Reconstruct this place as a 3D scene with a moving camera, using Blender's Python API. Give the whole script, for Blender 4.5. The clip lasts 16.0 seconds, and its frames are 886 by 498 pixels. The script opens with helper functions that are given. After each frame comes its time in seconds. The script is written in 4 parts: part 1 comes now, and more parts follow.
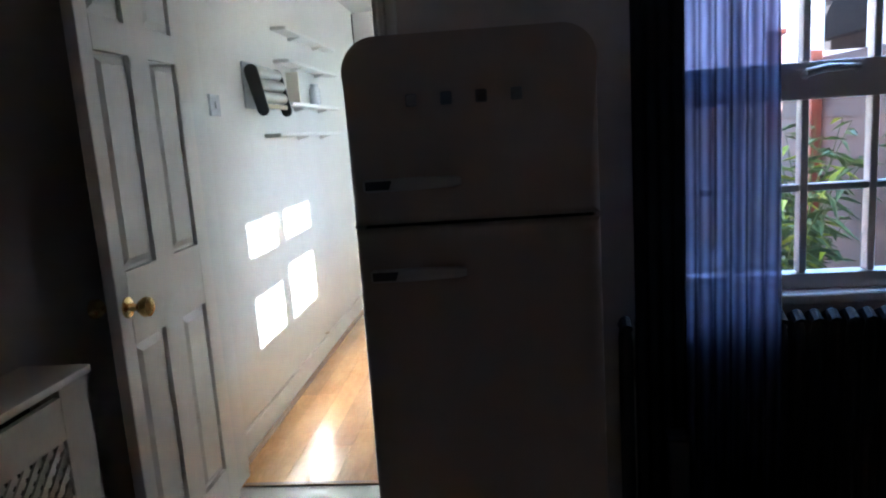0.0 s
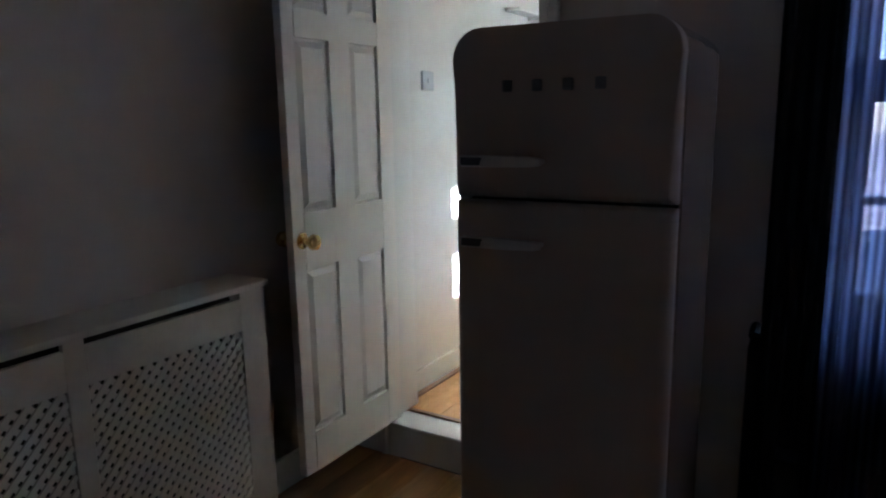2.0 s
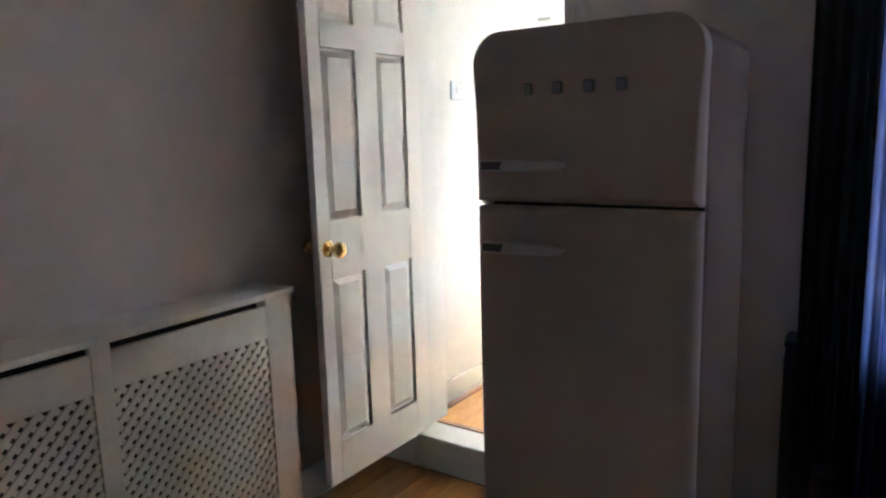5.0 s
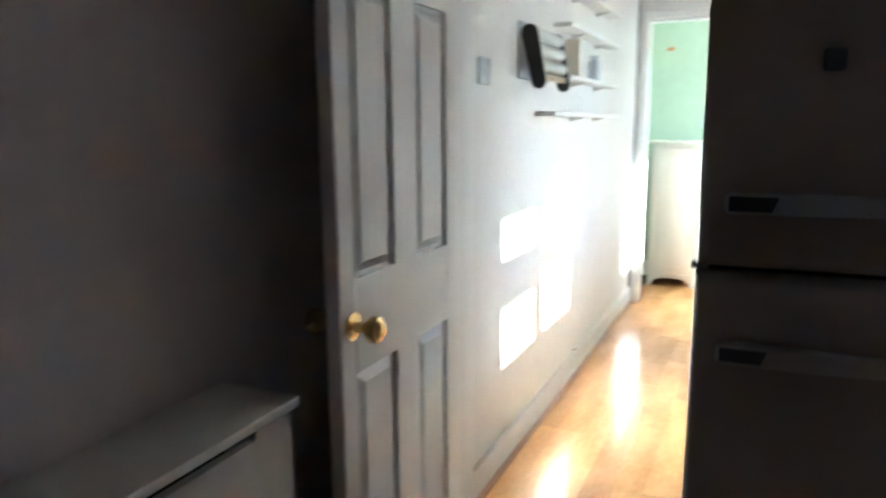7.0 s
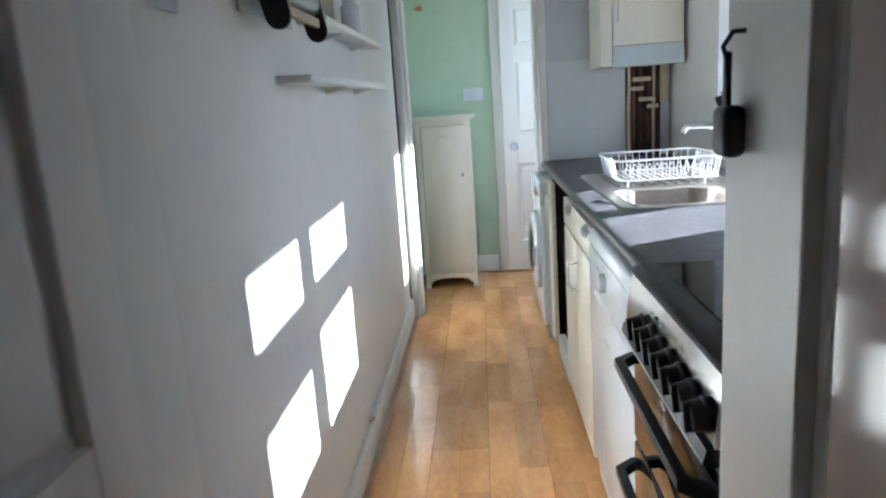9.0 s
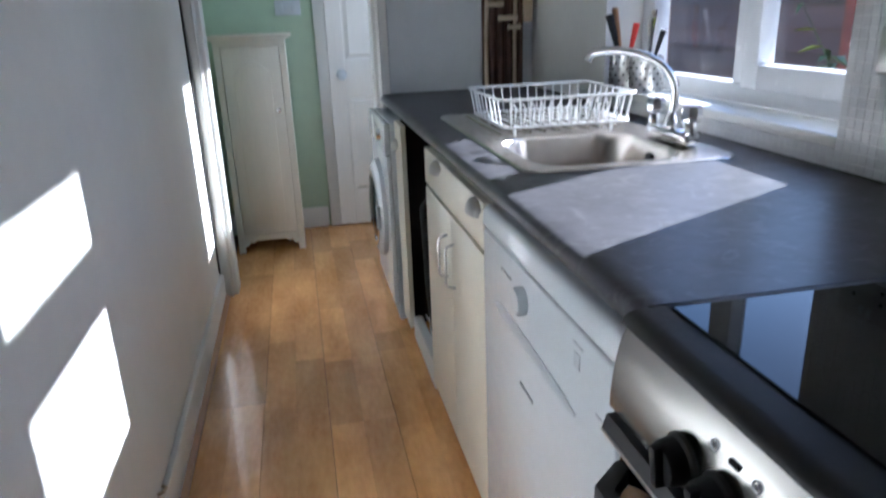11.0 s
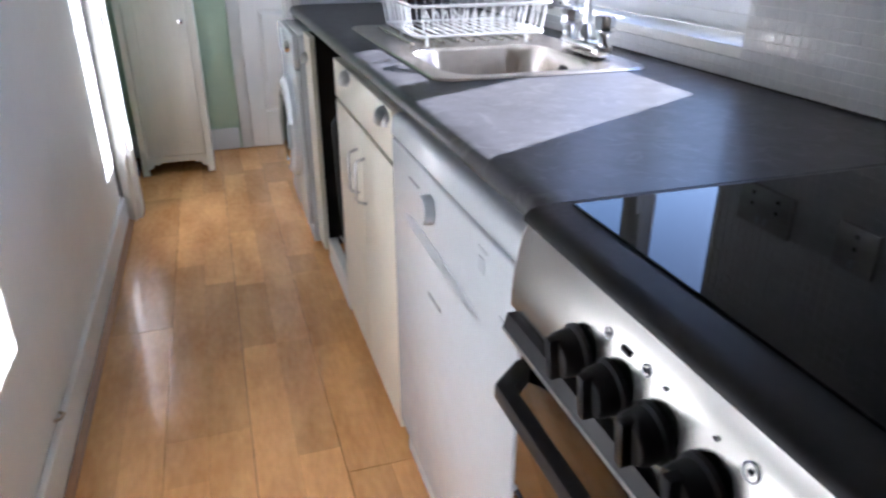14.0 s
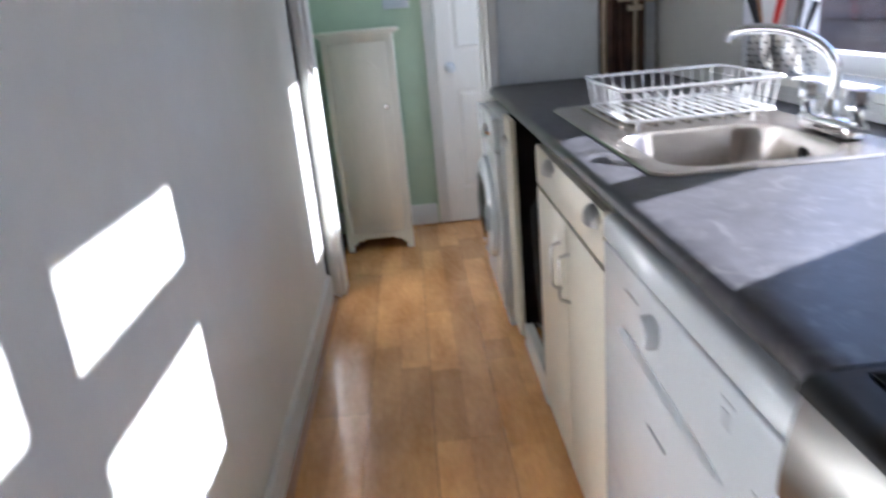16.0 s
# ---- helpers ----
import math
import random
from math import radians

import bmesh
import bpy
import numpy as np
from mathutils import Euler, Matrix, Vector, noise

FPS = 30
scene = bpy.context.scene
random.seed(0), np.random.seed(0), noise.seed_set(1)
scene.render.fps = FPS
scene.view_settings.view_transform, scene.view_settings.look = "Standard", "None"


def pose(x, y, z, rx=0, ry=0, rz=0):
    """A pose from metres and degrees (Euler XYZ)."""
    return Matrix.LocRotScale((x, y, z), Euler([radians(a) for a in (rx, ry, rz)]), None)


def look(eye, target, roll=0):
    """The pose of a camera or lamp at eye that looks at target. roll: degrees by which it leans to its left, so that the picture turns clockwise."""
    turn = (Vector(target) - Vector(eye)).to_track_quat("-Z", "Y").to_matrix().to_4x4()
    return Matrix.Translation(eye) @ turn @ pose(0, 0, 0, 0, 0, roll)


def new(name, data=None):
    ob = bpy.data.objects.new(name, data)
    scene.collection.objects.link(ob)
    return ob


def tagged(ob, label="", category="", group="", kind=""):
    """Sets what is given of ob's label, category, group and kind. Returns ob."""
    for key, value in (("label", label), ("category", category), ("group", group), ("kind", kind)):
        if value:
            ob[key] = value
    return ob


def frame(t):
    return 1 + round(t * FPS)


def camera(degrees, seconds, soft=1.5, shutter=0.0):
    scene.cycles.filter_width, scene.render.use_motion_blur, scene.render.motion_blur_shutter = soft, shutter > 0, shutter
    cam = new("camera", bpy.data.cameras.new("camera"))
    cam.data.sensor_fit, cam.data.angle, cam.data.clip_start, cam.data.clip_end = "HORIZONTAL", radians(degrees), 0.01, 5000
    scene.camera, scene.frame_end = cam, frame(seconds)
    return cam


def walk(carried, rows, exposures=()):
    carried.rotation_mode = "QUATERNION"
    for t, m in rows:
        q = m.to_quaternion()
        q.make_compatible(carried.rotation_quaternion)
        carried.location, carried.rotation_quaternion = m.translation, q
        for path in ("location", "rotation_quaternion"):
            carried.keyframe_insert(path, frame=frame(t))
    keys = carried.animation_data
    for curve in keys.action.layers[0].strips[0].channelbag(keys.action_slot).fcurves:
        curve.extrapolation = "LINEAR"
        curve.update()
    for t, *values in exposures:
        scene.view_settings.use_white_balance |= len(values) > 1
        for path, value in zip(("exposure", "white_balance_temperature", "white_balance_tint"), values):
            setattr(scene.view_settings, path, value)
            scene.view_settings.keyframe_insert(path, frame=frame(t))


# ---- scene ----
cam = camera(65.1, 16.0, 2.1, 0.5)
PATH = [
    (0, (0.523, 2.069, 1.336), (0.332, 4.031, 0.999), -3.9),
    (0.5, (0.582, 2.084, 1.341), (0.334, 4.041, 1.012), -4.6),
    (1, (0.755, 2.078, 1.338), (0.029, 3.904, 0.964), -0.4),
    (1.5, (0.921, 2.098, 1.359), (0.191, 3.94, 1.09), -5.7),
    (2, (1.156, 2.058, 1.338), (0.126, 3.73, 0.96), -1.0),
    (2.5, (1.302, 2.088, 1.329), (0.277, 3.78, 1.035), -3.0),
    (3, (1.335, 2.085, 1.315), (0.254, 3.741, 1.021), -3.4),
    (3.2, (1.332, 2.088, 1.32), (0.247, 3.741, 1.021), -3.7),
    (5.5, (1.059, 2.115, 1.302), (-0.085, 3.719, 0.959), -1.5),
    (6, (0.69, 2.184, 1.299), (-0.38, 3.829, 0.913), -4.0),
    (6.5, (0.44, 2.379, 1.283), (-0.564, 4.067, 0.906), -2.2),
    (7, (0.225, 2.664, 1.329), (-0.604, 4.449, 0.973), -0.4),
    (7.5, (0.016, 2.936, 1.335), (-0.209, 4.888, 0.961), -1.8),
    (8, (-0.145, 3.263, 1.306), (-0.237, 5.227, 0.938), -3.5),
    (8.2, (-0.175, 3.397, 1.309), (-0.324, 5.353, 0.923), -3.9),
    (10.3, (-0.173, 4.333, 1.268), (0.113, 6.259, 0.808), -3.3),
    (10.5, (-0.175, 4.451, 1.268), (0.258, 6.34, 0.772), -4.1),
    (11, (-0.209, 4.602, 1.25), (0.159, 6.46, 0.607), -2.1),
    (11.5, (-0.21, 4.653, 1.2), (0.2, 6.435, 0.39), -1.8),
    (12, (-0.184, 4.646, 1.183), (0.329, 6.394, 0.358), -0.7),
    (12.5, (-0.159, 4.606, 1.187), (0.485, 6.292, 0.324), -0.5),
    (13, (-0.169, 4.608, 1.186), (0.441, 6.31, 0.331), -0.4),
    (13.5, (-0.162, 4.606, 1.201), (0.537, 6.301, 0.401), 0.7),
    (14, (-0.176, 4.616, 1.2), (0.383, 6.346, 0.366), -0.0),
    (14.5, (-0.19, 4.67, 1.229), (0.24, 6.476, 0.486), -1.6),
    (15, (-0.182, 4.681, 1.231), (0.211, 6.486, 0.465), -1.8),
    (15.5, (-0.17, 4.684, 1.234), (0.13, 6.508, 0.471), -2.6),
    (16, (-0.175, 4.768, 1.244), (-0.129, 6.659, 0.593), -5.3),
]
EXPOSURES = [(0, 4.3, 5450, 6), (1.0, 4.25, 5450, 6), (2.0, 4.35, 5500, 6), (2.5, 4.7, 5550, 8), (3.2, 5.25, 5650, 10), (5.5, 5.85, 5850, 9), (6.0, 5.7, 5850, 8), (6.5, 5.15, 5750, 6), (7.0, 4.75, 5650, 5), (8.0, 3.95, 5500, 7), (10.3, 2.6, 5300, 10), (11.5, 2.45, 5350, 14), (12.5, 2.33, 5400, 16), (13, 2.48, 5400, 17), (13.5, 2.75, 5400, 18), (14.5, 3.0, 5500, 17), (16, 2.75, 5550, 16)]
walk(cam, [(t, look(eye, target, roll)) for t, eye, target, roll in PATH], EXPOSURES)

# ---- daylight ----
SUN_AZ, SUN_EL = math.atan2(0.447, 0.894), radians(28.7)   # the sun stands over the yard
world = bpy.data.worlds.new("sky")
scene.world = world
world.use_nodes = True
wn = world.node_tree
sky = wn.nodes.new("ShaderNodeTexSky")
sky.sky_type, sky.sun_disc = "NISHITA", False
sky.dust_density, sky.ozone_density = 0.3, 2.5
sky.sun_elevation, sky.sun_rotation = SUN_EL, radians(90) - SUN_AZ
wn.links.new(sky.outputs["Color"], wn.nodes["Background"].inputs["Color"])
wn.nodes["Background"].inputs["Strength"].default_value = 0.11
sun = new("sun", bpy.data.lights.new("sun", "SUN"))
sun.data.energy, sun.data.angle, sun.data.color = 5.0, radians(0.6), (1.0, 0.95, 0.86)
sun.matrix_world = look((math.cos(SUN_EL) * math.cos(SUN_AZ) * 20, math.cos(SUN_EL) * math.sin(SUN_AZ) * 20, math.sin(SUN_EL) * 20), (0, 0, 0))


# added area lamp in the lobby window's opening, boosting the sky's light
lobby_fill = new("lobby_window_light", bpy.data.lights.new("lobby_window_light", "AREA"))
lobby_fill.data.shape, lobby_fill.data.size, lobby_fill.data.size_y = "RECTANGLE", 0.48, 0.78
lobby_fill.data.energy, lobby_fill.data.color = 0.65, (0.93, 0.97, 1.0)
lobby_fill.matrix_world = look((0.985, 8.52, 1.67), (0.0, 8.52, 1.45))


# ---- materials ----
def material(name, colour, rough=0.5, metal=0.0, vary=0.08, scale=6.0, bump=0.0, bump_scale=80.0, stretch=(1, 1, 1), spec=0.5, coat=0.0, second=None, per_object=0.0, fine_share=0.45):
    m = bpy.data.materials.new(name)
    m.use_nodes = True
    n, l = m.node_tree.nodes, m.node_tree.links
    b = n["Principled BSDF"]
    b.inputs["Roughness"].default_value, b.inputs["Metallic"].default_value = rough, metal
    b.inputs["Specular IOR Level"].default_value, b.inputs["Coat Weight"].default_value = spec, coat
    b.inputs["Coat Roughness"].default_value = 0.08
    geo = n.new("ShaderNodeNewGeometry")
    mp = n.new("ShaderNodeMapping")
    mp.inputs["Scale"].default_value = stretch
    l.new(geo.outputs["Position"], mp.inputs["Vector"])
    big, small = n.new("ShaderNodeTexNoise"), n.new("ShaderNodeTexNoise")
    big.inputs["Scale"].default_value, small.inputs["Scale"].default_value = scale, scale * 9
    big.inputs["Detail"].default_value, small.inputs["Detail"].default_value = 4, 3
    l.new(mp.outputs["Vector"], big.inputs["Vector"])
    l.new(mp.outputs["Vector"], small.inputs["Vector"])
    add = n.new("ShaderNodeMath")
    add.operation = "MULTIPLY_ADD"
    add.inputs[1].default_value = fine_share
    l.new(small.outputs["Fac"], add.inputs[0])
    l.new(big.outputs["Fac"], add.inputs[2])
    ramp = n.new("ShaderNodeValToRGB")
    dark = second or tuple(c * (1 - vary * 2.2) for c in colour)
    light = tuple(min(c * (1 + vary), 0.95) for c in colour)
    ramp.color_ramp.elements[0].position, ramp.color_ramp.elements[1].position = 0.28 + fine_share / 2, 0.72 + fine_share / 2
    ramp.color_ramp.elements[0].color, ramp.color_ramp.elements[1].color = (*dark, 1), (*light, 1)
    l.new(add.outputs[0], ramp.inputs["Fac"])
    out = ramp.outputs["Color"]
    if per_object:
        info, hsv, mul = n.new("ShaderNodeObjectInfo"), n.new("ShaderNodeHueSaturation"), n.new("ShaderNodeMath")
        mul.operation = "MULTIPLY_ADD"
        mul.inputs[1].default_value, mul.inputs[2].default_value = per_object, 1 - per_object / 2
        l.new(info.outputs["Random"], mul.inputs[0])
        l.new(mul.outputs[0], hsv.inputs["Value"])
        l.new(out, hsv.inputs["Color"])
        out = hsv.outputs["Color"]
    l.new(out, b.inputs["Base Color"])
    rr = n.new("ShaderNodeMapRange")
    rr.inputs["To Min"].default_value, rr.inputs["To Max"].default_value = max(rough * (1 - fine_share * 0.4), 0.02), min(rough * (1 + fine_share * 0.5), 1)
    l.new(small.outputs["Fac"], rr.inputs["Value"])
    l.new(rr.outputs["Result"], b.inputs["Roughness"])
    if bump:
        fine, bp = n.new("ShaderNodeTexNoise"), n.new("ShaderNodeBump")
        fine.inputs["Scale"].default_value = bump_scale
        bp.inputs["Strength"].default_value, bp.inputs["Distance"].default_value = bump, 0.004
        l.new(mp.outputs["Vector"], fine.inputs["Vector"])
        l.new(fine.outputs["Fac"], bp.inputs["Height"])
        l.new(bp.outputs["Normal"], b.inputs["Normal"])
    return m


def glass(name, tint=(1, 1, 1)):
    m = bpy.data.materials.new(name)
    m.use_nodes = True
    n, l = m.node_tree.nodes, m.node_tree.links
    clear, gloss, mix, fres = n.new("ShaderNodeBsdfTransparent"), n.new("ShaderNodeBsdfGlossy"), n.new("ShaderNodeMixShader"), n.new("ShaderNodeLayerWeight")
    clear.inputs["Color"].default_value = (*tint, 1)
    gloss.inputs["Roughness"].default_value = 0.01
    power, scaled = n.new("ShaderNodeMath"), n.new("ShaderNodeMath")
    power.operation, scaled.operation = "POWER", "MULTIPLY_ADD"
    power.inputs[1].default_value, scaled.inputs[1].default_value, scaled.inputs[2].default_value = 5, 0.9, 0.04
    fres.inputs["Blend"].default_value = 0.5
    l.new(fres.outputs["Facing"], power.inputs[0])
    l.new(power.outputs[0], scaled.inputs[0])
    l.new(scaled.outputs[0], mix.inputs["Fac"])
    l.new(clear.outputs[0], mix.inputs[1])
    l.new(gloss.outputs[0], mix.inputs[2])
    l.new(mix.outputs[0], n["Material Output"].inputs["Surface"])
    return m


def wood(name, colour, dark, rough, along="y", per_object=0.25, coat=0.3):
    s = {"y": (4, 0.45, 4), "x": (0.45, 4, 4), "z": (4, 4, 0.45)}[along]
    return material(name, colour, rough, vary=0.1, scale=2.0, bump=0.02, bump_scale=30, stretch=s, coat=coat, second=dark, per_object=per_object, fine_share=0.32)


M_WALL_K = material("kitchen_paint", (0.755, 0.75, 0.715), 0.42, vary=0.03, scale=1.6, bump=0.15, bump_scale=120)
M_WALL_D = material("dining_paint", (0.67, 0.595, 0.55), 0.65, vary=0.04, scale=1.5, bump=0.15, bump_scale=120)
M_WALL_G = material("green_paint", (0.50, 0.63, 0.47), 0.55, vary=0.04, scale=1.6, bump=0.12, bump_scale=120)
M_WALL_B = material("blue_grey_paint", (0.55, 0.60, 0.63), 0.55, vary=0.05, scale=2, bump=0.12, bump_scale=120)
M_SPLASH = material("pale_blue_grey_board", (0.64, 0.68, 0.70), 0.35, vary=0.03, scale=2)
M_CEIL = material("ceiling_paint", (0.8, 0.8, 0.78), 0.7, vary=0.03, scale=2, bump=0.1)
M_TRIM = material("white_gloss_paint", (0.78, 0.78, 0.75), 0.3, vary=0.02, scale=2, bump=0.03, bump_scale=12)
M_DOOR = material("door_white_paint", (0.84, 0.82, 0.78), 0.4, vary=0.02, scale=2, bump=0.04, bump_scale=16, stretch=(3, 3, 0.6))
M_PVC = material("white_pvc", (0.80, 0.82, 0.84), 0.25, vary=0.02, scale=4)
M_FLOOR = material("laminate_beech", (0.74, 0.41, 0.16), 0.24, vary=0.1, scale=2.2, bump=0.02, bump_scale=30, stretch=(3.2, 1.0, 3.2), coat=0.3, second=(0.56, 0.265, 0.085), per_object=0.34, fine_share=0.4)
M_FLOOR2 = wood("old_pine_boards", (0.50, 0.24, 0.085), (0.26, 0.11, 0.035), 0.3, "y", 0.35, 0.3)
M_UNDER = material("joint_dark", (0.06, 0.035, 0.02), 0.8)
M_EDGE = wood("beading_wood", (0.42, 0.22, 0.1), (0.26, 0.12, 0.05), 0.4, "y", 0)
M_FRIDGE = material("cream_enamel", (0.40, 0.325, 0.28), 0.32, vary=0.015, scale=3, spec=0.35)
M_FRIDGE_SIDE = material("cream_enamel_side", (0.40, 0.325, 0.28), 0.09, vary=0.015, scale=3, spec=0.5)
M_CHROME = material("chrome", (0.82, 0.83, 0.85), 0.08, metal=1.0, vary=0.02, scale=12)
M_STEEL = material("brushed_steel", (0.58, 0.57, 0.55), 0.3, metal=1.0, vary=0.06, scale=6, bump=0.05, bump_scale=60, stretch=(1, 0.15, 6))
M_FASCIA = material("satin_steel", (0.40, 0.392, 0.375), 0.25, metal=1.0, vary=0.03, scale=6, fine_share=0.15)
M_SINK = material("sink_steel", (0.62, 0.575, 0.53), 0.24, metal=1.0, vary=0.06, scale=8, bump=0.04, bump_scale=150)
M_BRASS = material("worn_brass", (0.72, 0.50, 0.20), 0.2, metal=1.0, vary=0.15, scale=30)
M_BLACK = material("black_plastic", (0.014, 0.014, 0.015), 0.42, vary=0.2, scale=15, spec=0.3)
M_RUBBER = material("dark_rubber", (0.02, 0.02, 0.02), 0.7)
M_CERAMIC = material("black_ceramic_glass", (0.004, 0.004, 0.005), 0.03, vary=0.1, scale=20, spec=0.12)
M_OVEN = material("oven_glass", (0.012, 0.009, 0.008), 0.04, vary=0.1, scale=10, spec=0.9)
M_WORKTOP = material("black_laminate", (0.062, 0.062, 0.072), 0.33, vary=0.16, scale=26, bump=0.06, bump_scale=160, spec=0.42)
_n, _l = M_WORKTOP.node_tree.nodes, M_WORKTOP.node_tree.links
_geo, _sm, _sr, _mx = _n.new("ShaderNodeNewGeometry"), _n.new("ShaderNodeTexNoise"), _n.new("ShaderNodeValToRGB"), _n.new("ShaderNodeMixRGB")
_sm.inputs["Scale"].default_value, _sm.inputs["Detail"].default_value, _sm.inputs["Distortion"].default_value = 16, 5, 2.2
_sr.color_ramp.elements[0].position, _sr.color_ramp.elements[1].position = 0.54, 0.66
_sr.color_ramp.elements[1].color = (0.55, 0.55, 0.55, 1)
_l.new(_geo.outputs["Position"], _sm.inputs["Vector"])
_l.new(_sm.outputs["Fac"], _sr.inputs["Fac"])
_base = _n["Principled BSDF"].inputs["Base Color"]
_l.new(_base.links[0].from_socket, _mx.inputs["Color1"])
_mx.inputs["Color2"].default_value = (0.12, 0.12, 0.13, 1)
_l.new(_sr.outputs["Color"], _mx.inputs["Fac"])
_l.new(_mx.outputs["Color"], _base)
M_CREAM = material("cream_unit_paint", (0.78, 0.74, 0.62), 0.32, vary=0.03, scale=3, bump=0.04)
M_CUPB = material("cream_cupboard_paint", (0.80, 0.76, 0.66), 0.4, vary=0.03, scale=3, bump=0.04, bump_scale=20, stretch=(4, 4, 0.7))
M_WHITE = material("appliance_white", (0.67, 0.71, 0.745), 0.2, vary=0.015, scale=3, coat=0.3)
M_GREY = material("grey_plastic", (0.42, 0.46, 0.50), 0.35, vary=0.05)
M_SCOOP_SHADE = material("scoop_shade_grey", (0.46, 0.51, 0.55), 0.3, vary=0.05)
M_DGREY = material("print_grey", (0.16, 0.17, 0.19), 0.5)
M_TILE = material("white_mosaic_glaze", (0.69, 0.70, 0.70), 0.2, vary=0.03, scale=12, per_object=0.05, coat=0.1)
M_TILE_S = material("white_mosaic_glaze_far", (0.69, 0.70, 0.70), 0.2, vary=0.05, scale=25, coat=0.3)
M_GROUT = material("grout", (0.80, 0.80, 0.79), 0.85, bump=0.2)
M_GRILLE = material("cover_paint", (0.70, 0.66, 0.58), 0.4, vary=0.05, scale=5, bump=0.08)
# flat near-black that paints in the shade of gaps and holes
M_VOID_SHADE = material("void_shade", (0.02, 0.017, 0.015), 0.9)
M_IRON = material("dark_iron_paint", (0.05, 0.055, 0.065), 0.35, vary=0.15, scale=8)
M_SOOT = material("near_black_paint", (0.012, 0.012, 0.015), 0.5, vary=0.15, scale=8)
M_COAT = material("white_wire_coating", (0.85, 0.86, 0.86), 0.3, vary=0.02)
M_RED = material("red_plastic", (0.55, 0.03, 0.02), 0.35)
M_BROWN = material("brown_pipe_lagging", (0.10, 0.045, 0.028), 0.6, vary=0.3, scale=10, bump=0.2)
M_BEIGE = material("beige_board", (0.55, 0.45, 0.32), 0.6, vary=0.1, scale=8)
M_GLASS = glass("window_glass")
M_FENCE = wood("fence_boards", (0.115, 0.068, 0.054), (0.055, 0.032, 0.028), 0.8, "y", 0.8, 0)
M_POST = material("post_red_brown", (0.20, 0.045, 0.02), 0.7, vary=0.2, scale=8)
M_RENDER = material("pale_render", (0.72, 0.62, 0.62), 0.85, vary=0.06, scale=2, bump=0.3)
M_BRICK = material("yard_brick", (0.23, 0.145, 0.13), 0.85, vary=0.2, scale=10, bump=0.4, per_object=0.3)
M_GROUND = material("yard_paving", (0.32, 0.29, 0.26), 0.9, vary=0.15, scale=3, bump=0.4)
M_LEAF = material("leaf_green", (0.10, 0.17, 0.045), 0.5, vary=0.35, scale=12)
M_LEAF2 = material("leaf_lime", (0.35, 0.42, 0.03), 0.5, vary=0.2, scale=12)
M_ROOF = material("roof_slate", (0.12, 0.11, 0.12), 0.8, vary=0.2, scale=6)
M_ORANGE = material("orange_wood", (0.55, 0.24, 0.09), 0.5, vary=0.1)

# striped sheer fabric
M_SHEER = bpy.data.materials.new("striped_sheer")
M_SHEER.use_nodes = True
_n, _l = M_SHEER.node_tree.nodes, M_SHEER.node_tree.links
_geo, _wave, _ramp = _n.new("ShaderNodeNewGeometry"), _n.new("ShaderNodeTexWave"), _n.new("ShaderNodeValToRGB")
_wave.inputs["Scale"].default_value, _wave.inputs["Distortion"].default_value = 14, 0.4
_wave.bands_direction = "X"
_l.new(_geo.outputs["Position"], _wave.inputs["Vector"])
_l.new(_wave.outputs["Fac"], _ramp.inputs["Fac"])
_ramp.color_ramp.elements[0].color, _ramp.color_ramp.elements[1].color = (0.12, 0.12, 0.20, 1), (0.32, 0.34, 0.52, 1)
_tr, _tl, _df, _m1, _m2 = _n.new("ShaderNodeBsdfTransparent"), _n.new("ShaderNodeBsdfTranslucent"), _n.new("ShaderNodeBsdfDiffuse"), _n.new("ShaderNodeMixShader"), _n.new("ShaderNodeMixShader")
_l.new(_ramp.outputs["Color"], _tl.inputs["Color"])
_l.new(_ramp.outputs["Color"], _df.inputs["Color"])
_l.new(_ramp.outputs["Color"], _tr.inputs["Color"])
_m1.inputs["Fac"].default_value, _m2.inputs["Fac"].default_value = 0.25, 0.25
_l.new(_tl.outputs[0], _m1.inputs[1])
_l.new(_df.outputs[0], _m1.inputs[2])
_l.new(_tr.outputs[0], _m2.inputs[2])
_l.new(_m1.outputs[0], _m2.inputs[1])
_l.new(_m2.outputs[0], _n["Material Output"].inputs["Surface"])
M_CURTAIN = material("dark_curtain_cloth", (0.035, 0.032, 0.036), 0.9, vary=0.2, scale=8, bump=0.3, bump_scale=300)

# ---- building helpers ----
ORIGIN = {}


def thing(name, at, label="", category="", group="", kind=""):
    ob = new(name)
    ob.empty_display_size = 0.05
    ob.location = at
    ORIGIN[ob] = Vector(at)
    return tagged(ob, label, category, group, kind)


def finish(bm, name, mat, smooth=False):
    me = bpy.data.meshes.new(name)
    bmesh.ops.recalc_face_normals(bm, faces=bm.faces)
    bm.to_mesh(me)
    bm.free()
    me.materials.append(mat)
    if smooth:
        me.polygons.foreach_set("use_smooth", [True] * len(me.polygons))
        me.set_sharp_from_angle(angle=radians(38))
    return me


def part(name, bm, mat, parent=None, label="", smooth=True):
    at = ORIGIN.get(parent, Vector((0, 0, 0)))
    bm.transform(Matrix.Translation(-at))
    ob = new(name, finish(bm, name, mat, smooth))
    if parent:
        ob.parent = parent
        ORIGIN[ob] = at
    return tagged(ob, label)


def solo(name, bm, mat, label, category, kind="", group="", smooth=True):
    """A thing that is one mesh."""
    ob = new(name, finish(bm, name, mat, smooth))
    ORIGIN[ob] = Vector((0, 0, 0))
    return tagged(ob, label, category, group, kind)


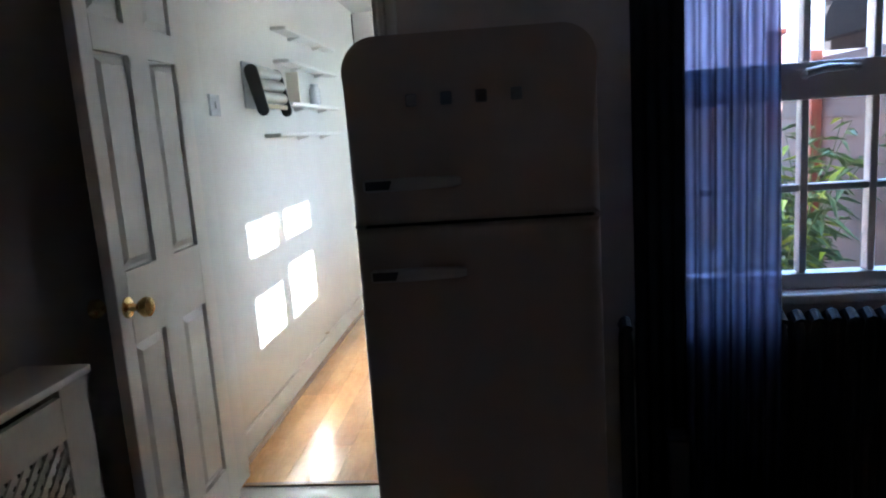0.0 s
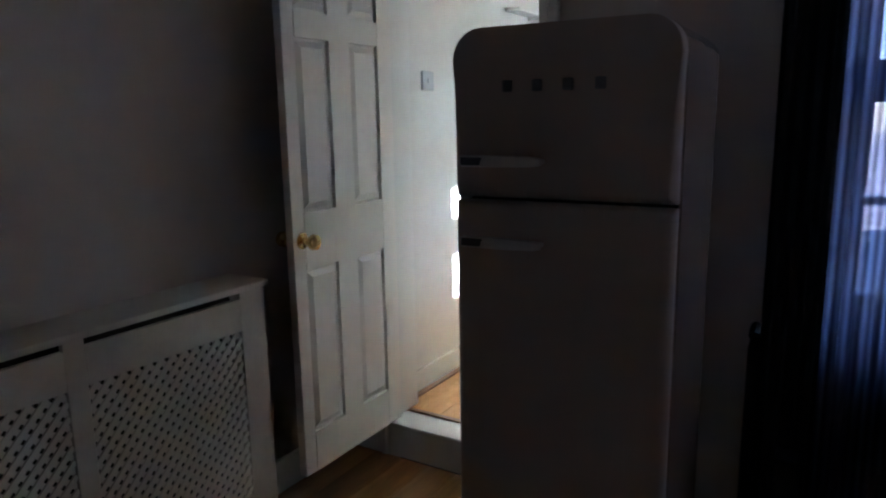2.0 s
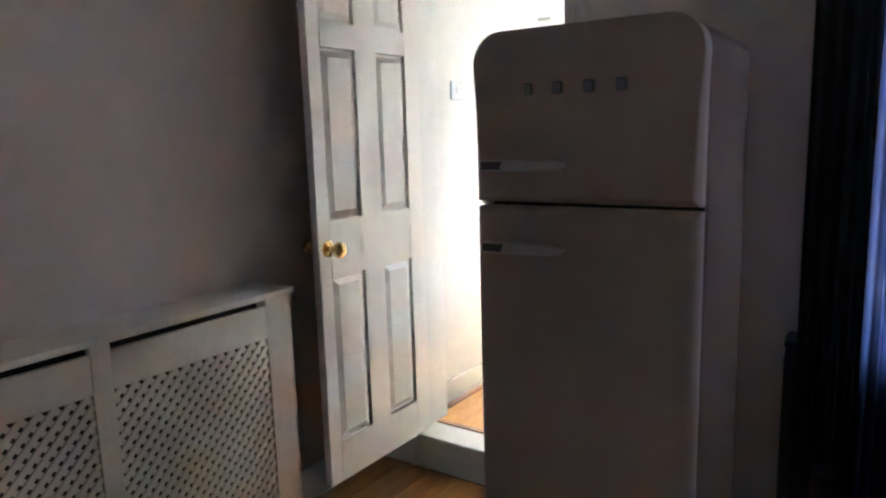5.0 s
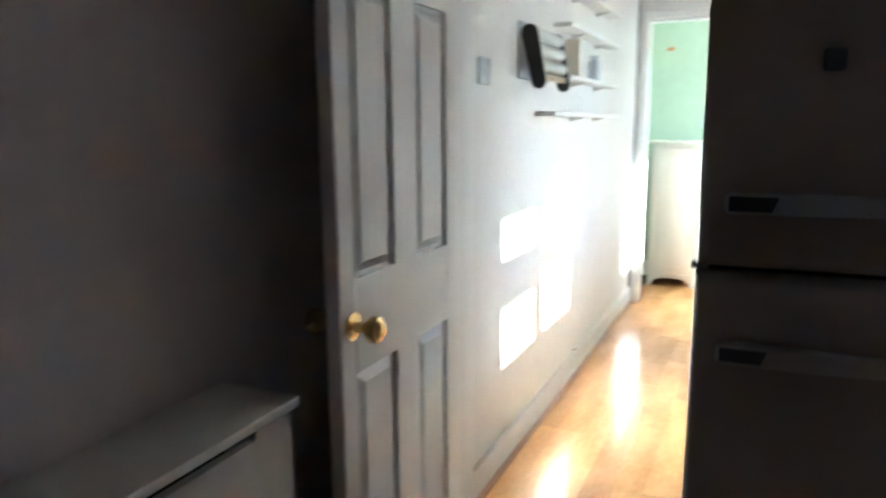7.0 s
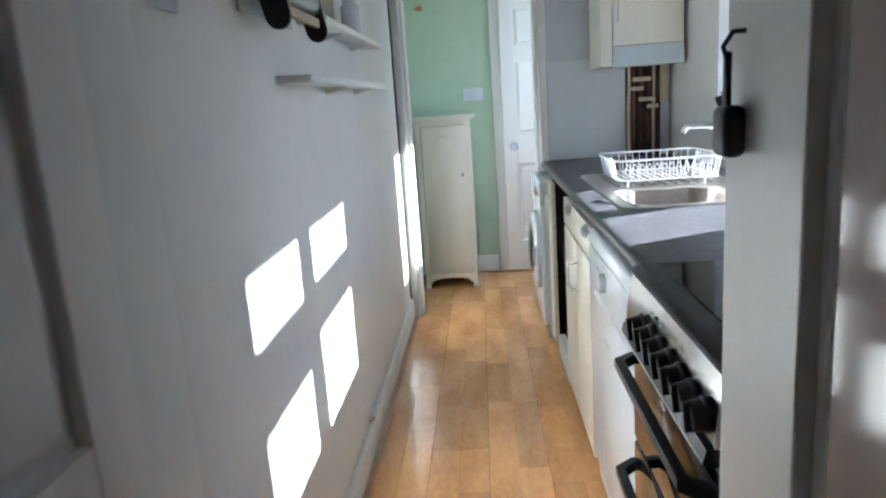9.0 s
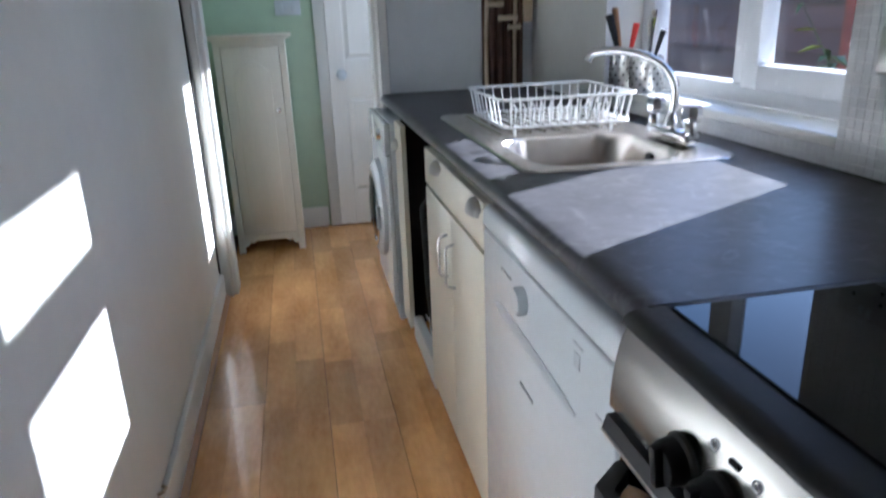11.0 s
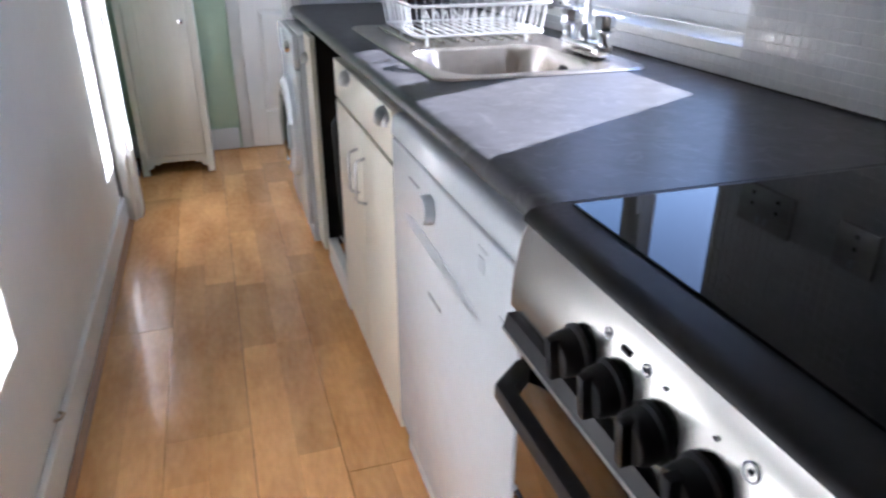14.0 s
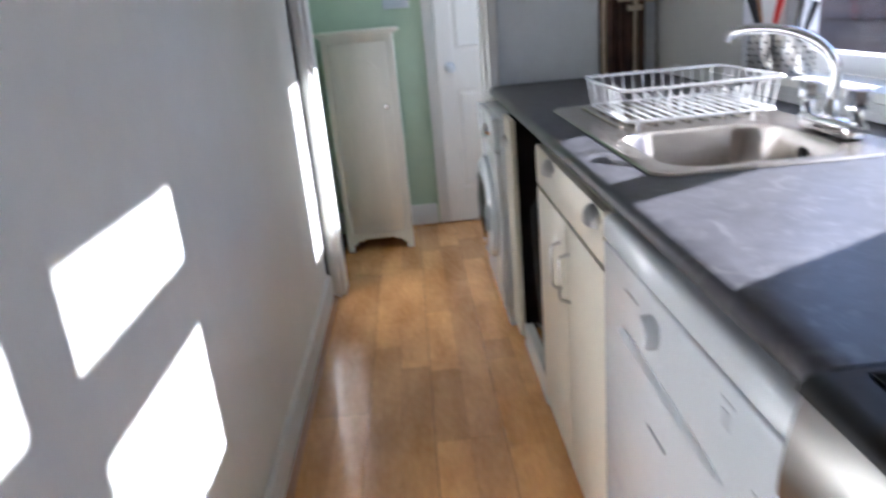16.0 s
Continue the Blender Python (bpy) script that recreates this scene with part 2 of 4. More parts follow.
def box(x0, x1, y0, y1, z0, z1, bevel=0.0, seg=1, bm=None, m=None):
    own = bmesh.new()
    bmesh.ops.create_cube(own, size=1)
    own.transform(Matrix.Translation(((x0 + x1) / 2, (y0 + y1) / 2, (z0 + z1) / 2)) @ Matrix.Diagonal((x1 - x0, y1 - y0, z1 - z0, 1)))
    if bevel:
        bmesh.ops.bevel(own, geom=list(own.edges), offset=bevel, segments=seg, affect="EDGES", profile=0.5)
    if m:
        own.transform(m)
    return merge(bm, own)


def merge(bm, own):
    if bm is None:
        return own
    me = bpy.data.meshes.new("tmp")
    own.to_mesh(me)
    own.free()
    bm.from_mesh(me)
    bpy.data.meshes.remove(me)
    return bm


def tube(points, r, n=10, bm=None, closed=False, cap=True):
    own = bmesh.new()
    pts = [Vector(p) for p in points]
    rings, up = [], None
    for i, p in enumerate(pts):
        a, b = pts[i - 1] if (i or closed) else pts[0], pts[(i + 1) % len(pts)] if (i + 1 < len(pts) or closed) else pts[-1]
        d = (b - a).normalized()
        if up is None:
            up = d.orthogonal().normalized()
        side = d.cross(up).normalized()
        up = side.cross(d).normalized()
        rad = r[i] if isinstance(r, (list, tuple)) else r
        rings.append([own.verts.new(p + rad * (math.cos(q) * up + math.sin(q) * side)) for q in (2 * math.pi * k / n for k in range(n))])
    for i in range(len(rings) - (0 if closed else 1)):
        a, b = rings[i], rings[(i + 1) % len(rings)]
        for k in range(n):
            own.faces.new((a[k], a[(k + 1) % n], b[(k + 1) % n], b[k]))
    if cap and not closed:
        own.faces.new(rings[0][::-1])
        own.faces.new(rings[-1])
    return merge(bm, own)


def lathe(profile, m, n=24, bm=None):
    """Profile of (radius, height) turned round z, then posed."""
    own = bmesh.new()
    rings = [[own.verts.new((r * math.cos(2 * math.pi * k / n), r * math.sin(2 * math.pi * k / n), h)) for k in range(n)] for r, h in profile]
    for a, b in zip(rings, rings[1:]):
        for k in range(n):
            own.faces.new((a[k], a[(k + 1) % n], b[(k + 1) % n], b[k]))
    own.faces.new(rings[0][::-1])
    own.faces.new(rings[-1])
    own.transform(m)
    return merge(bm, own)


def prism(outline, axis, a, b, bevel=0.0, bm=None, seg=2):
    """An outline of 2D points pushed along an axis from a to b."""
    own = bmesh.new()
    put = {"x": lambda u, v, w: (w, u, v), "y": lambda u, v, w: (u, w, v), "z": lambda u, v, w: (u, v, w)}[axis]
    lo, hi = [own.verts.new(put(u, v, a)) for u, v in outline], [own.verts.new(put(u, v, b)) for u, v in outline]
    f0, f1 = own.faces.new(lo), own.faces.new(hi[::-1])
    k = len(outline)
    for i in range(k):
        own.faces.new((lo[i], lo[(i + 1) % k], hi[(i + 1) % k], hi[i]))
    if bevel:
        bmesh.ops.bevel(own, geom=list(set(f0.edges) | set(f1.edges)), offset=bevel, segments=seg, affect="EDGES", profile=0.6)
    return merge(bm, own)


def rounded(u0, u1, v0, v1, r, n=6, corners=(1, 1, 1, 1)):
    pts = []
    for (cu, cv, a), on in zip(((u1 - r, v1 - r, 0), (u0 + r, v1 - r, 90), (u0 + r, v0 + r, 180), (u1 - r, v0 + r, 270)), corners):
        if on:
            pts += [(cu + r * math.cos(radians(a + 90 * i / n)), cv + r * math.sin(radians(a + 90 * i / n))) for i in range(n + 1)]
        else:
            pts.append((cu + r * (1 if a in (0, 270) else -1), cv + r * (1 if a in (0, 90) else -1)))
    return pts


def structure(name, bm, mat, label, category="wall"):
    return solo(name, bm, mat, label, category, "structure", smooth=False)


# ---- the shell ----
LOW, TOP = -0.165, 2.32         # dining floor and ceilings; the kitchen floor is 0
WX, RX = -0.65, 0.90           # kitchen side walls
Y0, Y1, Y2, Y3 = 4.42, 4.62, 7.86, 8.90
structure("floor_dining", box(-0.95, 2.75, -3.1, 4.42, LOW - 0.12, LOW - 0.012), M_UNDER, "dark sub-floor under old pine boards", "floor")
structure("floor_kitchen", box(-0.8, 1.12, 4.50, 9.15, -0.27, -0.012), M_UNDER, "dark sub-floor under laminate planks", "floor")
structure("ceiling_dining", box(-0.95, 2.75, -3.1, 4.64, TOP, TOP + 0.1), M_CEIL, "plain white plaster ceiling of the dining room", "ceiling")
structure("ceiling_kitchen", box(-0.8, 1.12, 4.64, 9.15, TOP, TOP + 0.1), M_CEIL, "plain white plaster ceiling of the kitchen", "ceiling")
structure("wall_dining_west", box(-0.95, -0.80, -3.1, 4.42, LOW - 0.1, TOP), M_WALL_D, "dull beige-grey painted dining room wall")
structure("wall_dining_east", box(2.6, 2.75, -3.1, 4.42, LOW - 0.1, TOP), M_WALL_D, "dull beige-grey painted dining room wall")
bm = box(-0.80, 2.6, -3.1, -2.95, LOW - 0.1, TOP)
structure("wall_dining_south", bm, M_WALL_D, "dull beige-grey painted dining room wall")
# wall between dining room and kitchen: doorway x -0.60..0.14, sash window x 1.20..2.26
DX0, DX1, DTOP = -0.60, 0.135, 2.0
SX0, SX1, SZ0, SZ1 = 0.98, 2.26, 0.72, 2.10
bm = box(-0.95, DX0, Y0, Y1, LOW - 0.1, TOP)
box(DX0, DX1, Y0, Y1, DTOP, TOP, bm=bm)
box(DX1, SX0, Y0, Y1, LOW - 0.1, TOP, bm=bm)
box(SX0, SX1, Y0, Y1, LOW - 0.1, SZ0, bm=bm)
box(SX0, SX1, Y0, Y1, SZ1, TOP, bm=bm)
box(SX1, 2.75, Y0, Y1, LOW - 0.1, TOP, bm=bm)
structure("wall_dining_north", bm, M_WALL_D, "beige-grey wall with a doorway and a sash window")
structure("wall_kitchen_west", box(-0.80, WX, Y1, Y2 - 0.02, -0.1, TOP), M_WALL_K, "pale grey-green painted kitchen wall in patches of sun")
structure("wall_lobby_west", box(-0.95, -0.80, Y2 - 0.02, 9.15, -0.1, TOP), M_WALL_G, "green painted lobby wall")
structure("wall_lobby_north", box(-0.80, 1.12, Y3, 9.15, -0.1, TOP), M_WALL_G, "soft green painted wall at the end")
# right wall with the two windows
KY0, KY1, KZ0, KZ1 = 5.86, 7.04, 0.95, 2.12
LY0, LY1, LZ0, LZ1 = 8.22, 8.82, 1.22, 2.12
bm = box(RX, 1.12, Y1, KY0, -0.1, TOP)
box(RX, 1.12, KY1, LY0, -0.1, TOP, bm=bm)
box(RX, 1.12, LY1, Y3, -0.1, TOP, bm=bm)
for a, b, c, d in ((KY0, KY1, KZ0, KZ1), (LY0, LY1, LZ0, LZ1)):
    box(RX, 1.12, a, b, -0.1, c, bm=bm)
    box(RX, 1.12, a, b, d, TOP, bm=bm)
structure("wall_kitchen_east", bm, M_WALL_K, "pale kitchen wall with two windows to the yard")
# unseen outer skin, added so less sunlight bounces onto the sash bars
bm = bmesh.new()
for a, b, c, d in ((Y1, KY0, -0.6, TOP + 0.1), (KY1, LY0, -0.6, TOP + 0.1), (LY1, 9.15, -0.6, TOP + 0.1), (KY0, KY1, -0.6, KZ0), (KY0, KY1, KZ1, TOP + 0.1), (LY0, LY1, -0.6, LZ0), (LY0, LY1, LZ1, TOP + 0.1)):
    box(1.121, 1.15, a, b, c, d, bm=bm)
structure("wall_kitchen_outside", bm, M_BRICK, "unseen dull brown brick skin added to cut light bounced off the kitchen wall")
# cross wall with the cased opening to the lobby
OX0, OX1, OTOP = -0.60, 0.17, 2.04
bm = box(OX1, RX, Y2, 7.97, -0.1, TOP)
structure("wall_kitchen_north", bm, M_WALL_B, "blue-grey painted nib wall at the worktop's end")
bm = box(-0.80, OX0, Y2, 7.97, -0.1, TOP)
box(OX0, OX1, Y2, 7.97, OTOP, TOP, bm=bm)
structure("wall_kitchen_lintel", bm, M_WALL_K, "pale wall round the opening to the lobby")


def casing(name, label, x0, x1, ztop, yface, sign, w=0.065, zb=0.0):
    """Moulded architrave round an opening, on the face at yface, and its lining."""
    t = thing(name, ((x0 + x1) / 2, yface, zb), label, "trim", kind="structure")
    for a, b, c, d in ((x0 - w, x0 + 0.004, zb, ztop + w), (x1 - 0.004, x1 + w, zb, ztop + w), (x0 + 0.004, x1 - 0.004, ztop - 0.004, ztop + w)):
        lo, hi = sorted((yface, yface + sign * 0.02))
        bm = box(a, b, lo, hi, c, d, 0.004)
        lo, hi = sorted((yface + sign * 0.02, yface + sign * 0.03))
        if b - a < 0.1:
            box(a + 0.035 if a < x0 - 0.01 else a + 0.004, b - 0.004 if a < x0 - 0.01 else b - 0.035, lo, hi, c, d - 0.01, 0.004, bm=bm)
        part("architrave", bm, M_TRIM, t)
    return t


c = casing("trim_opening", "white moulded architrave round the lobby opening", OX0, OX1, OTOP, Y2, -1, 0.045)
for a, b in ((OX0, OX0 + 0.022), (OX1 - 0.022, OX1)):
    part("lining", box(a, b, Y2 - 0.002, 7.98, 0, OTOP, 0.002), M_TRIM, c)
part("lining", box(OX0 + 0.022, OX1 - 0.022, Y2 - 0.002, 7.98, OTOP - 0.022, OTOP, 0.002), M_TRIM, c)
c = casing("trim_doorway", "dull white architrave round the kitchen doorway", DX0, DX1, DTOP, Y0, -1, 0.06, LOW)
for a, b in ((DX0, DX0 + 0.022), (DX1 - 0.022, DX1)):
    part("lining", box(a, b, Y0, Y1 + 0.004, 0.0, DTOP, 0.002), M_TRIM, c)
part("lining", box(DX0 + 0.022, DX1 - 0.022, Y0, Y1 + 0.004, DTOP - 0.022, DTOP, 0.002), M_TRIM, c)
# step up into the kitchen
t = thing("step", (-0.23, 4.45, LOW), "white painted timber step up into the kitchen", "step", kind="structure")
part("riser", box(DX0, DX1, 4.405, 4.47, LOW, -0.022, 0.003), M_TRIM, t)
part("tread", box(DX0, DX1, 4.39, 4.535, -0.022, 0.0, 0.006, 2), M_TRIM, t)
part("floor_bar", box(DX0 + 0.03, DX1, 4.528, 4.555, 0.0, 0.008, 0.003), M_EDGE, t, "dark brown threshold strip")


def skirting(name, x0, x1, y0, y1, z0, h, label):
    bm = box(x0, x1, y0, y1, z0, z0 + h, 0.004, 2)
    return solo(name, bm, M_TRIM, label, "baseboard", "structure")


skirting("baseboard_west", WX, WX + 0.018, Y1, Y2 - 0.034, 0, 0.12, "white painted kitchen skirting board")
solo("trim_beading", prism([(WX + 0.018, 0), (WX + 0.036, 0), (WX + 0.034, 0.008), (WX + 0.018, 0.018)], "y", Y1, Y2 - 0.034), M_EDGE, "brown wood beading along the skirting", "trim", "structure")
skirting("baseboard_green", -0.80, -0.085, Y3 - 0.018, Y3, 0, 0.125, "white painted skirting on the green wall")
skirting("baseboard_dining", -0.80, -0.66, Y0 - 0.018, Y0, LOW, 0.14, "dull white dining room skirting board")
skirting("baseboard_dining_east", 0.20, 2.6, Y0 - 0.018, Y0, LOW, 0.14, "dull white dining room skirting board")
skirting("baseboard_dining_west", -0.80, -0.782, 3.75, Y0 - 0.018, LOW, 0.14, "dull white dining room skirting board")


# ---- windows ----
def casement(name, y0, y1, z0, z1, x, splits, label, openers=(), f=0.055, w=0.045):
    """A window in the right wall: outer frame, mullions, panes."""
    t = thing(name, (x, (y0 + y1) / 2, z0), label, "window", kind="structure")
    g = 0.055
    for a, b, c, d in ((y0, y0 + f, z0, z1), (y1 - f, y1, z0, z1), (y0 + f, y1 - f, z0, z0 + g), (y0 + f, y1 - f, z1 - f, z1)):
        part("window_frame", box(x, x + 0.06, a, b, c, d, 0.005, 2), M_PVC, t)
    edges = [y0 + f, *splits, y1 - f]
    for s in splits:
        part("mullion", box(x, x + 0.06, s - 0.04, s + 0.04, z0 + g, z1 - f, 0.005, 2), M_PVC, t)
    for i, (a, b) in enumerate(zip(edges, edges[1:])):
        a, b = a + (0.03 if i else 0), b - (0.03 if i < len(splits) else 0)
        c, d = z0 + g, z1 - f
        if i in openers:
            part("sash", box(x - 0.014, x + 0.04, a - 0.01, a + w, c - 0.01, d + 0.01, 0.005, 2), M_PVC, t)
            for q in ((b - w, b + 0.01, c - 0.01, d + 0.01), (a + w, b - w, c - 0.01, c + w), (a + w, b - w, d - 0.014, d + 0.01)):
                part("sash", box(x - 0.014, x + 0.04, *q, 0.005, 2), M_PVC, t)
            a, b, c, d = a + w, b - w, c + w, d - 0.014
        p = part("pane", box(x + 0.026, x + 0.030, a, b, c, d), M_GLASS, t, smooth=False)
        p.visible_shadow = False
    return t


w = casement("window_1", KY0 - 0.12, KY1 - 0.01, KZ0 + 0.025, KZ1, 1.035, (6.42,), "white double-glazed kitchen window over the sink", (0,), 0.085, 0.058)
part("transom", box(1.037, 1.093, 6.46, 6.945, 1.745, 1.865, 0.005, 2), M_PVC, w)
part("transom", box(1.019, 1.078, 5.883, 6.332, 1.675, 1.845, 0.005, 2), M_PVC, w)
part("handle", box(1.0, 1.02, 6.325, 6.345, 1.30, 1.42, 0.006, 2), M_PVC, w)
casement("window_2", LY0, LY1, LZ0, LZ1, 1.03, (), "white lobby window letting the sun in")
solo("window_sill_1", box(RX - 0.009, 1.036, KY0 + 0.001, KY1 - 0.001, 0.951, 0.9765, 0.003, 2), M_TRIM, "white window sill behind the sink", "sill", "structure")


# sash window of the dining room
def sash_window():
    t = thing("window_3", ((SX0 + SX1) / 2, 4.5, SZ0), "white painted sash window with glazing bars to the yard", "window", kind="structure")
    y0, y1 = 4.47, 4.54
    for a, b, c, d in ((SX0, SX0 + 0.09, SZ0, SZ1), (SX1 - 0.09, SX1, SZ0, SZ1), (SX0 + 0.09, SX1 - 0.09, SZ0, SZ0 + 0.055), (SX0 + 0.09, SX1 - 0.09, SZ1 - 0.06, SZ1), (SX0 + 0.09, SX1 - 0.09, 1.355, 1.475)):
        part("window_frame", box(a, b, y0, y1, c, d, 0.005, 2), M_TRIM, t)
    xs = [SX0 + 0.09 + (SX1 - SX0 - 0.18) * i / 5 for i in range(6)]
    for x in xs[1:5]:
        for c, d in ((SZ0 + 0.055, 1.355), (1.475, SZ1 - 0.06)):
            part("glazing_bar", box(x - 0.012, x + 0.012, y0 + 0.008, y1 - 0.015, c, d, 0.004), M_TRIM, t)
    for a, b in zip(xs, xs[1:]):
        for z in (1.065, 1.77):
            part("glazing_bar", box(a + 0.012, b - 0.012, y0 + 0.01, y1 - 0.017, z - 0.012, z + 0.012, 0.004), M_TRIM, t)
        for c, d in ((SZ0 + 0.055, 1.053), (1.077, 1.355), (1.475, 1.758), (1.782, SZ1 - 0.06)):
            p = part("pane", box(a + 0.01, b - 0.01, 4.503, 4.507, c, d), M_GLASS, t, smooth=False)
            p.visible_shadow = False
    part("handle", tube([(1.50, 4.468, 1.43), (1.50, 4.445, 1.44), (1.56, 4.437, 1.45), (1.66, 4.445, 1.448), (1.66, 4.468, 1.44)], [0.014, 0.014, 0.013, 0.009, 0.009], 8), M_TRIM, t)


sash_window()
solo("window_sill_3", box(SX0 - 0.02, SX1 + 0.04, 4.40, 4.47, 0.685, 0.72, 0.01, 3), M_TRIM, "white painted sill of the sash window", "sill", "structure")

# ---- doors ----


def panel_door(name, at, w, h, th, label, rz=0, knob_mat=None, knob_at=0.06, knob_z=0.90, stiles=(0.095, 0.085, 0.095), rails=((0.0, 0.21), (0.79, 1.00), (1.525, 1.61), (1.875, 1.975))):
    """A six-panel door; built flat along +x from its hinge, then turned."""
    root = thing(name, at, label, "door", kind="structure")
    m = pose(0, 0, 0, 0, 0, rz)
    st, mid, st2 = stiles
    pw = (w - st - st2 - mid) / 2

    def put(nm, bm, mat, parent, lab=""):
        bm.transform(m)
        bm.transform(Matrix.Translation(Vector(at)))
        return part(nm, bm, mat, parent, lab, smooth=nm != "panel")
    bm = box(0, st, -th / 2, th / 2, 0, h, 0.003)
    box(w - st2, w, -th / 2, th / 2, 0, h, 0.003, bm=bm)
    for a, b in rails:
        box(st, w - st2, -th / 2, th / 2, a, b, bm=bm)
    for (a, b), (c, d) in zip(rails, rails[1:]):
        box(st + pw, st + pw + mid, -th / 2, th / 2, b, c, bm=bm)
    put("leaf", bm, M_DOOR, root)
    for (a, b), (c, d) in zip(rails, rails[1:]):
        for x in (st, st + pw + mid):
            own = box(x, x + pw, -th * 0.10, th * 0.10, b, c)
            for s in (-1, 1):
                # raised field with sloping sides
                q = bmesh.new()
                i, o, y_in, y_out = 0.010, 0.032, s * th * 0.10, s * th * 0.44
                ring0 = [q.verts.new(v) for v in ((x + i, y_in, b + i), (x + pw - i, y_in, b + i), (x + pw - i, y_in, c - i), (x + i, y_in, c - i))]
                ring1 = [q.verts.new(v) for v in ((x + o, y_out, b + o), (x + pw - o, y_out, b + o), (x + pw - o, y_out, c - o), (x + o, y_out, c - o))]
                for k in range(4):
                    q.faces.new((ring0[k], ring0[(k + 1) % 4], ring1[(k + 1) % 4], ring1[k]))
                q.faces.new(ring1)
                merge(own, q)
            put("panel", own, M_DOOR, root)
    if knob_mat:
        for s in (-1, 1):
            k = lathe([(0.03, 0), (0.03, 0.004), (0.012, 0.008), (0.010, 0.03), (0.022, 0.04), (0.029, 0.052), (0.027, 0.066), (0.014, 0.074), (0.002, 0.075)], pose(w - knob_at, s * th / 2, knob_z, -90 * s, 0, 0), 20)
            put("door_handle", k, knob_mat, root, "worn brass door knob" if knob_mat is M_BRASS else "white china door knob")
    return root


panel_door("door_1", (-0.565, 4.445, 0.012), 0.622, 1.975, 0.036, "white painted six-panel door standing open into the dining room", -90, M_BRASS, 0.045, 0.895, (0.093, 0.115, 0.062), ((0.0, 0.158), (0.785, 0.993), (1.597, 1.687), (1.885, 1.975)))
panel_door("door_2", (0.72, 8.877, 0.008), 0.73, 1.975, 0.04, "white six-panel door at the lobby's end, closed", 180, M_WHITE, 0.07, 0.92)
t = thing("trim_door", (0.3, Y3, 0), "white architrave round the lobby door", "trim", kind="structure")
part("architrave", box(-0.075, -0.008, Y3 - 0.022, Y3, 0, 2.07, 0.005, 2), M_TRIM, t)
part("architrave", box(-0.008, 0.80, Y3 - 0.022, Y3, 1.99, 2.07, 0.005, 2), M_TRIM, t)
part("architrave", box(0.73, 0.80, Y3 - 0.022, Y3, 0, 1.99, 0.005, 2), M_TRIM, t)


# ---- dining room things ----
def radiator_cover():
    x0, x1, y0, y1, z0, z1 = -0.80, -0.612, 2.30, 3.735, LOW, 0.785
    t = thing("radiator_cover", (-0.71, 3.0, LOW), "cream painted radiator cover with lattice grilles against the wall", "radiator cover")
    part("top", box(x0, x1 + 0.012, y0 - 0.01, y1 + 0.012, z1 - 0.018, z1 + 0.004, 0.005, 2), M_GRILLE, t)
    for a in (y0, y1 - 0.018):
        part("side", box(x0, x1 - 0.018, a, a + 0.018, z0, z1 - 0.018), M_GRILLE, t)
    f = x1 - 0.018
    mid = 3.045
    bays = [(y0 + 0.09, mid - 0.03), (mid + 0.03, 3.622)]
    bm = box(f, x1, y0, bays[0][0], z0, z1 - 0.018, 0.002)
    box(f, x1, bays[0][1], bays[1][0], z0, z1 - 0.018, 0.002, bm=bm)
    box(f, x1, bays[1][1], y1, z0, z1 - 0.018, 0.002, bm=bm)
    for a, b in bays:
        box(f, x1, a, b, z0, 0.03, bm=bm)
        box(f, x1, a, b, 0.632, 0.743, bm=bm)
    part("frame", bm, M_GRILLE, t)
    # dark sheet that paints in the shade behind the lattice
    part("backing", box(x0 + 0.02, x0 + 0.03, y0 + 0.02, y1 - 0.02, z0, z1 - 0.02), M_VOID_SHADE, t)
    for a, b in bays:
        own = bmesh.new()
        pitch, s = 0.042, 0.0066
        zc, yc = 0.331, (a + b) / 2
        n = int((b - a + 0.6) / pitch) + 2
        for k in range(-n, n):
            for sg in (-1, 1):
                # slanting slats clipped to the opening
                c0 = k * pitch
                lo, hi = 0.03, 0.632
                ya, yb = yc + c0 + sg * (lo - zc), yc + c0 + sg * (hi - zc)
                t0, t1 = 0.0, 1.0
                dy = yb - ya
                for edge, sgn in ((a, 1), (b, -1)):
                    va, vb = sgn * (ya - edge), sgn * (yb - edge)
                    if va < 0 and vb < 0:
                        t0, t1 = 1, 0
                    elif va < 0:
                        t0 = max(t0, va / (va - vb))
                    elif vb < 0:
                        t1 = min(t1, va / (va - vb))
                if t1 - t0 < 0.02:
                    continue
                p, q = (ya + dy * t0, lo + (hi - lo) * t0), (ya + dy * t1, lo + (hi - lo) * t1)
                off = s * 0.9
                xx = f + (0.010 if sg > 0 else 0.004)
                ring = []
                for xo in (xx, xx + 0.005):
                    ring.append([own.verts.new((xo, p[0] - off, p[1] + sg * off)), own.verts.new((xo, p[0] + off, p[1] - sg * off)), own.verts.new((xo, q[0] + off, q[1] - sg * off)), own.verts.new((xo, q[0] - off, q[1] + sg * off))])
                own.faces.new(ring[1])
                own.faces.new(ring[0][::-1])
                for i in range(4):
                    own.faces.new((ring[0][i], ring[0][(i + 1) % 4], ring[1][(i + 1) % 4], ring[1][i]))
        part("grille", own, M_GRILLE, t, "cream diagonal lattice grille", smooth=False)


radiator_cover()


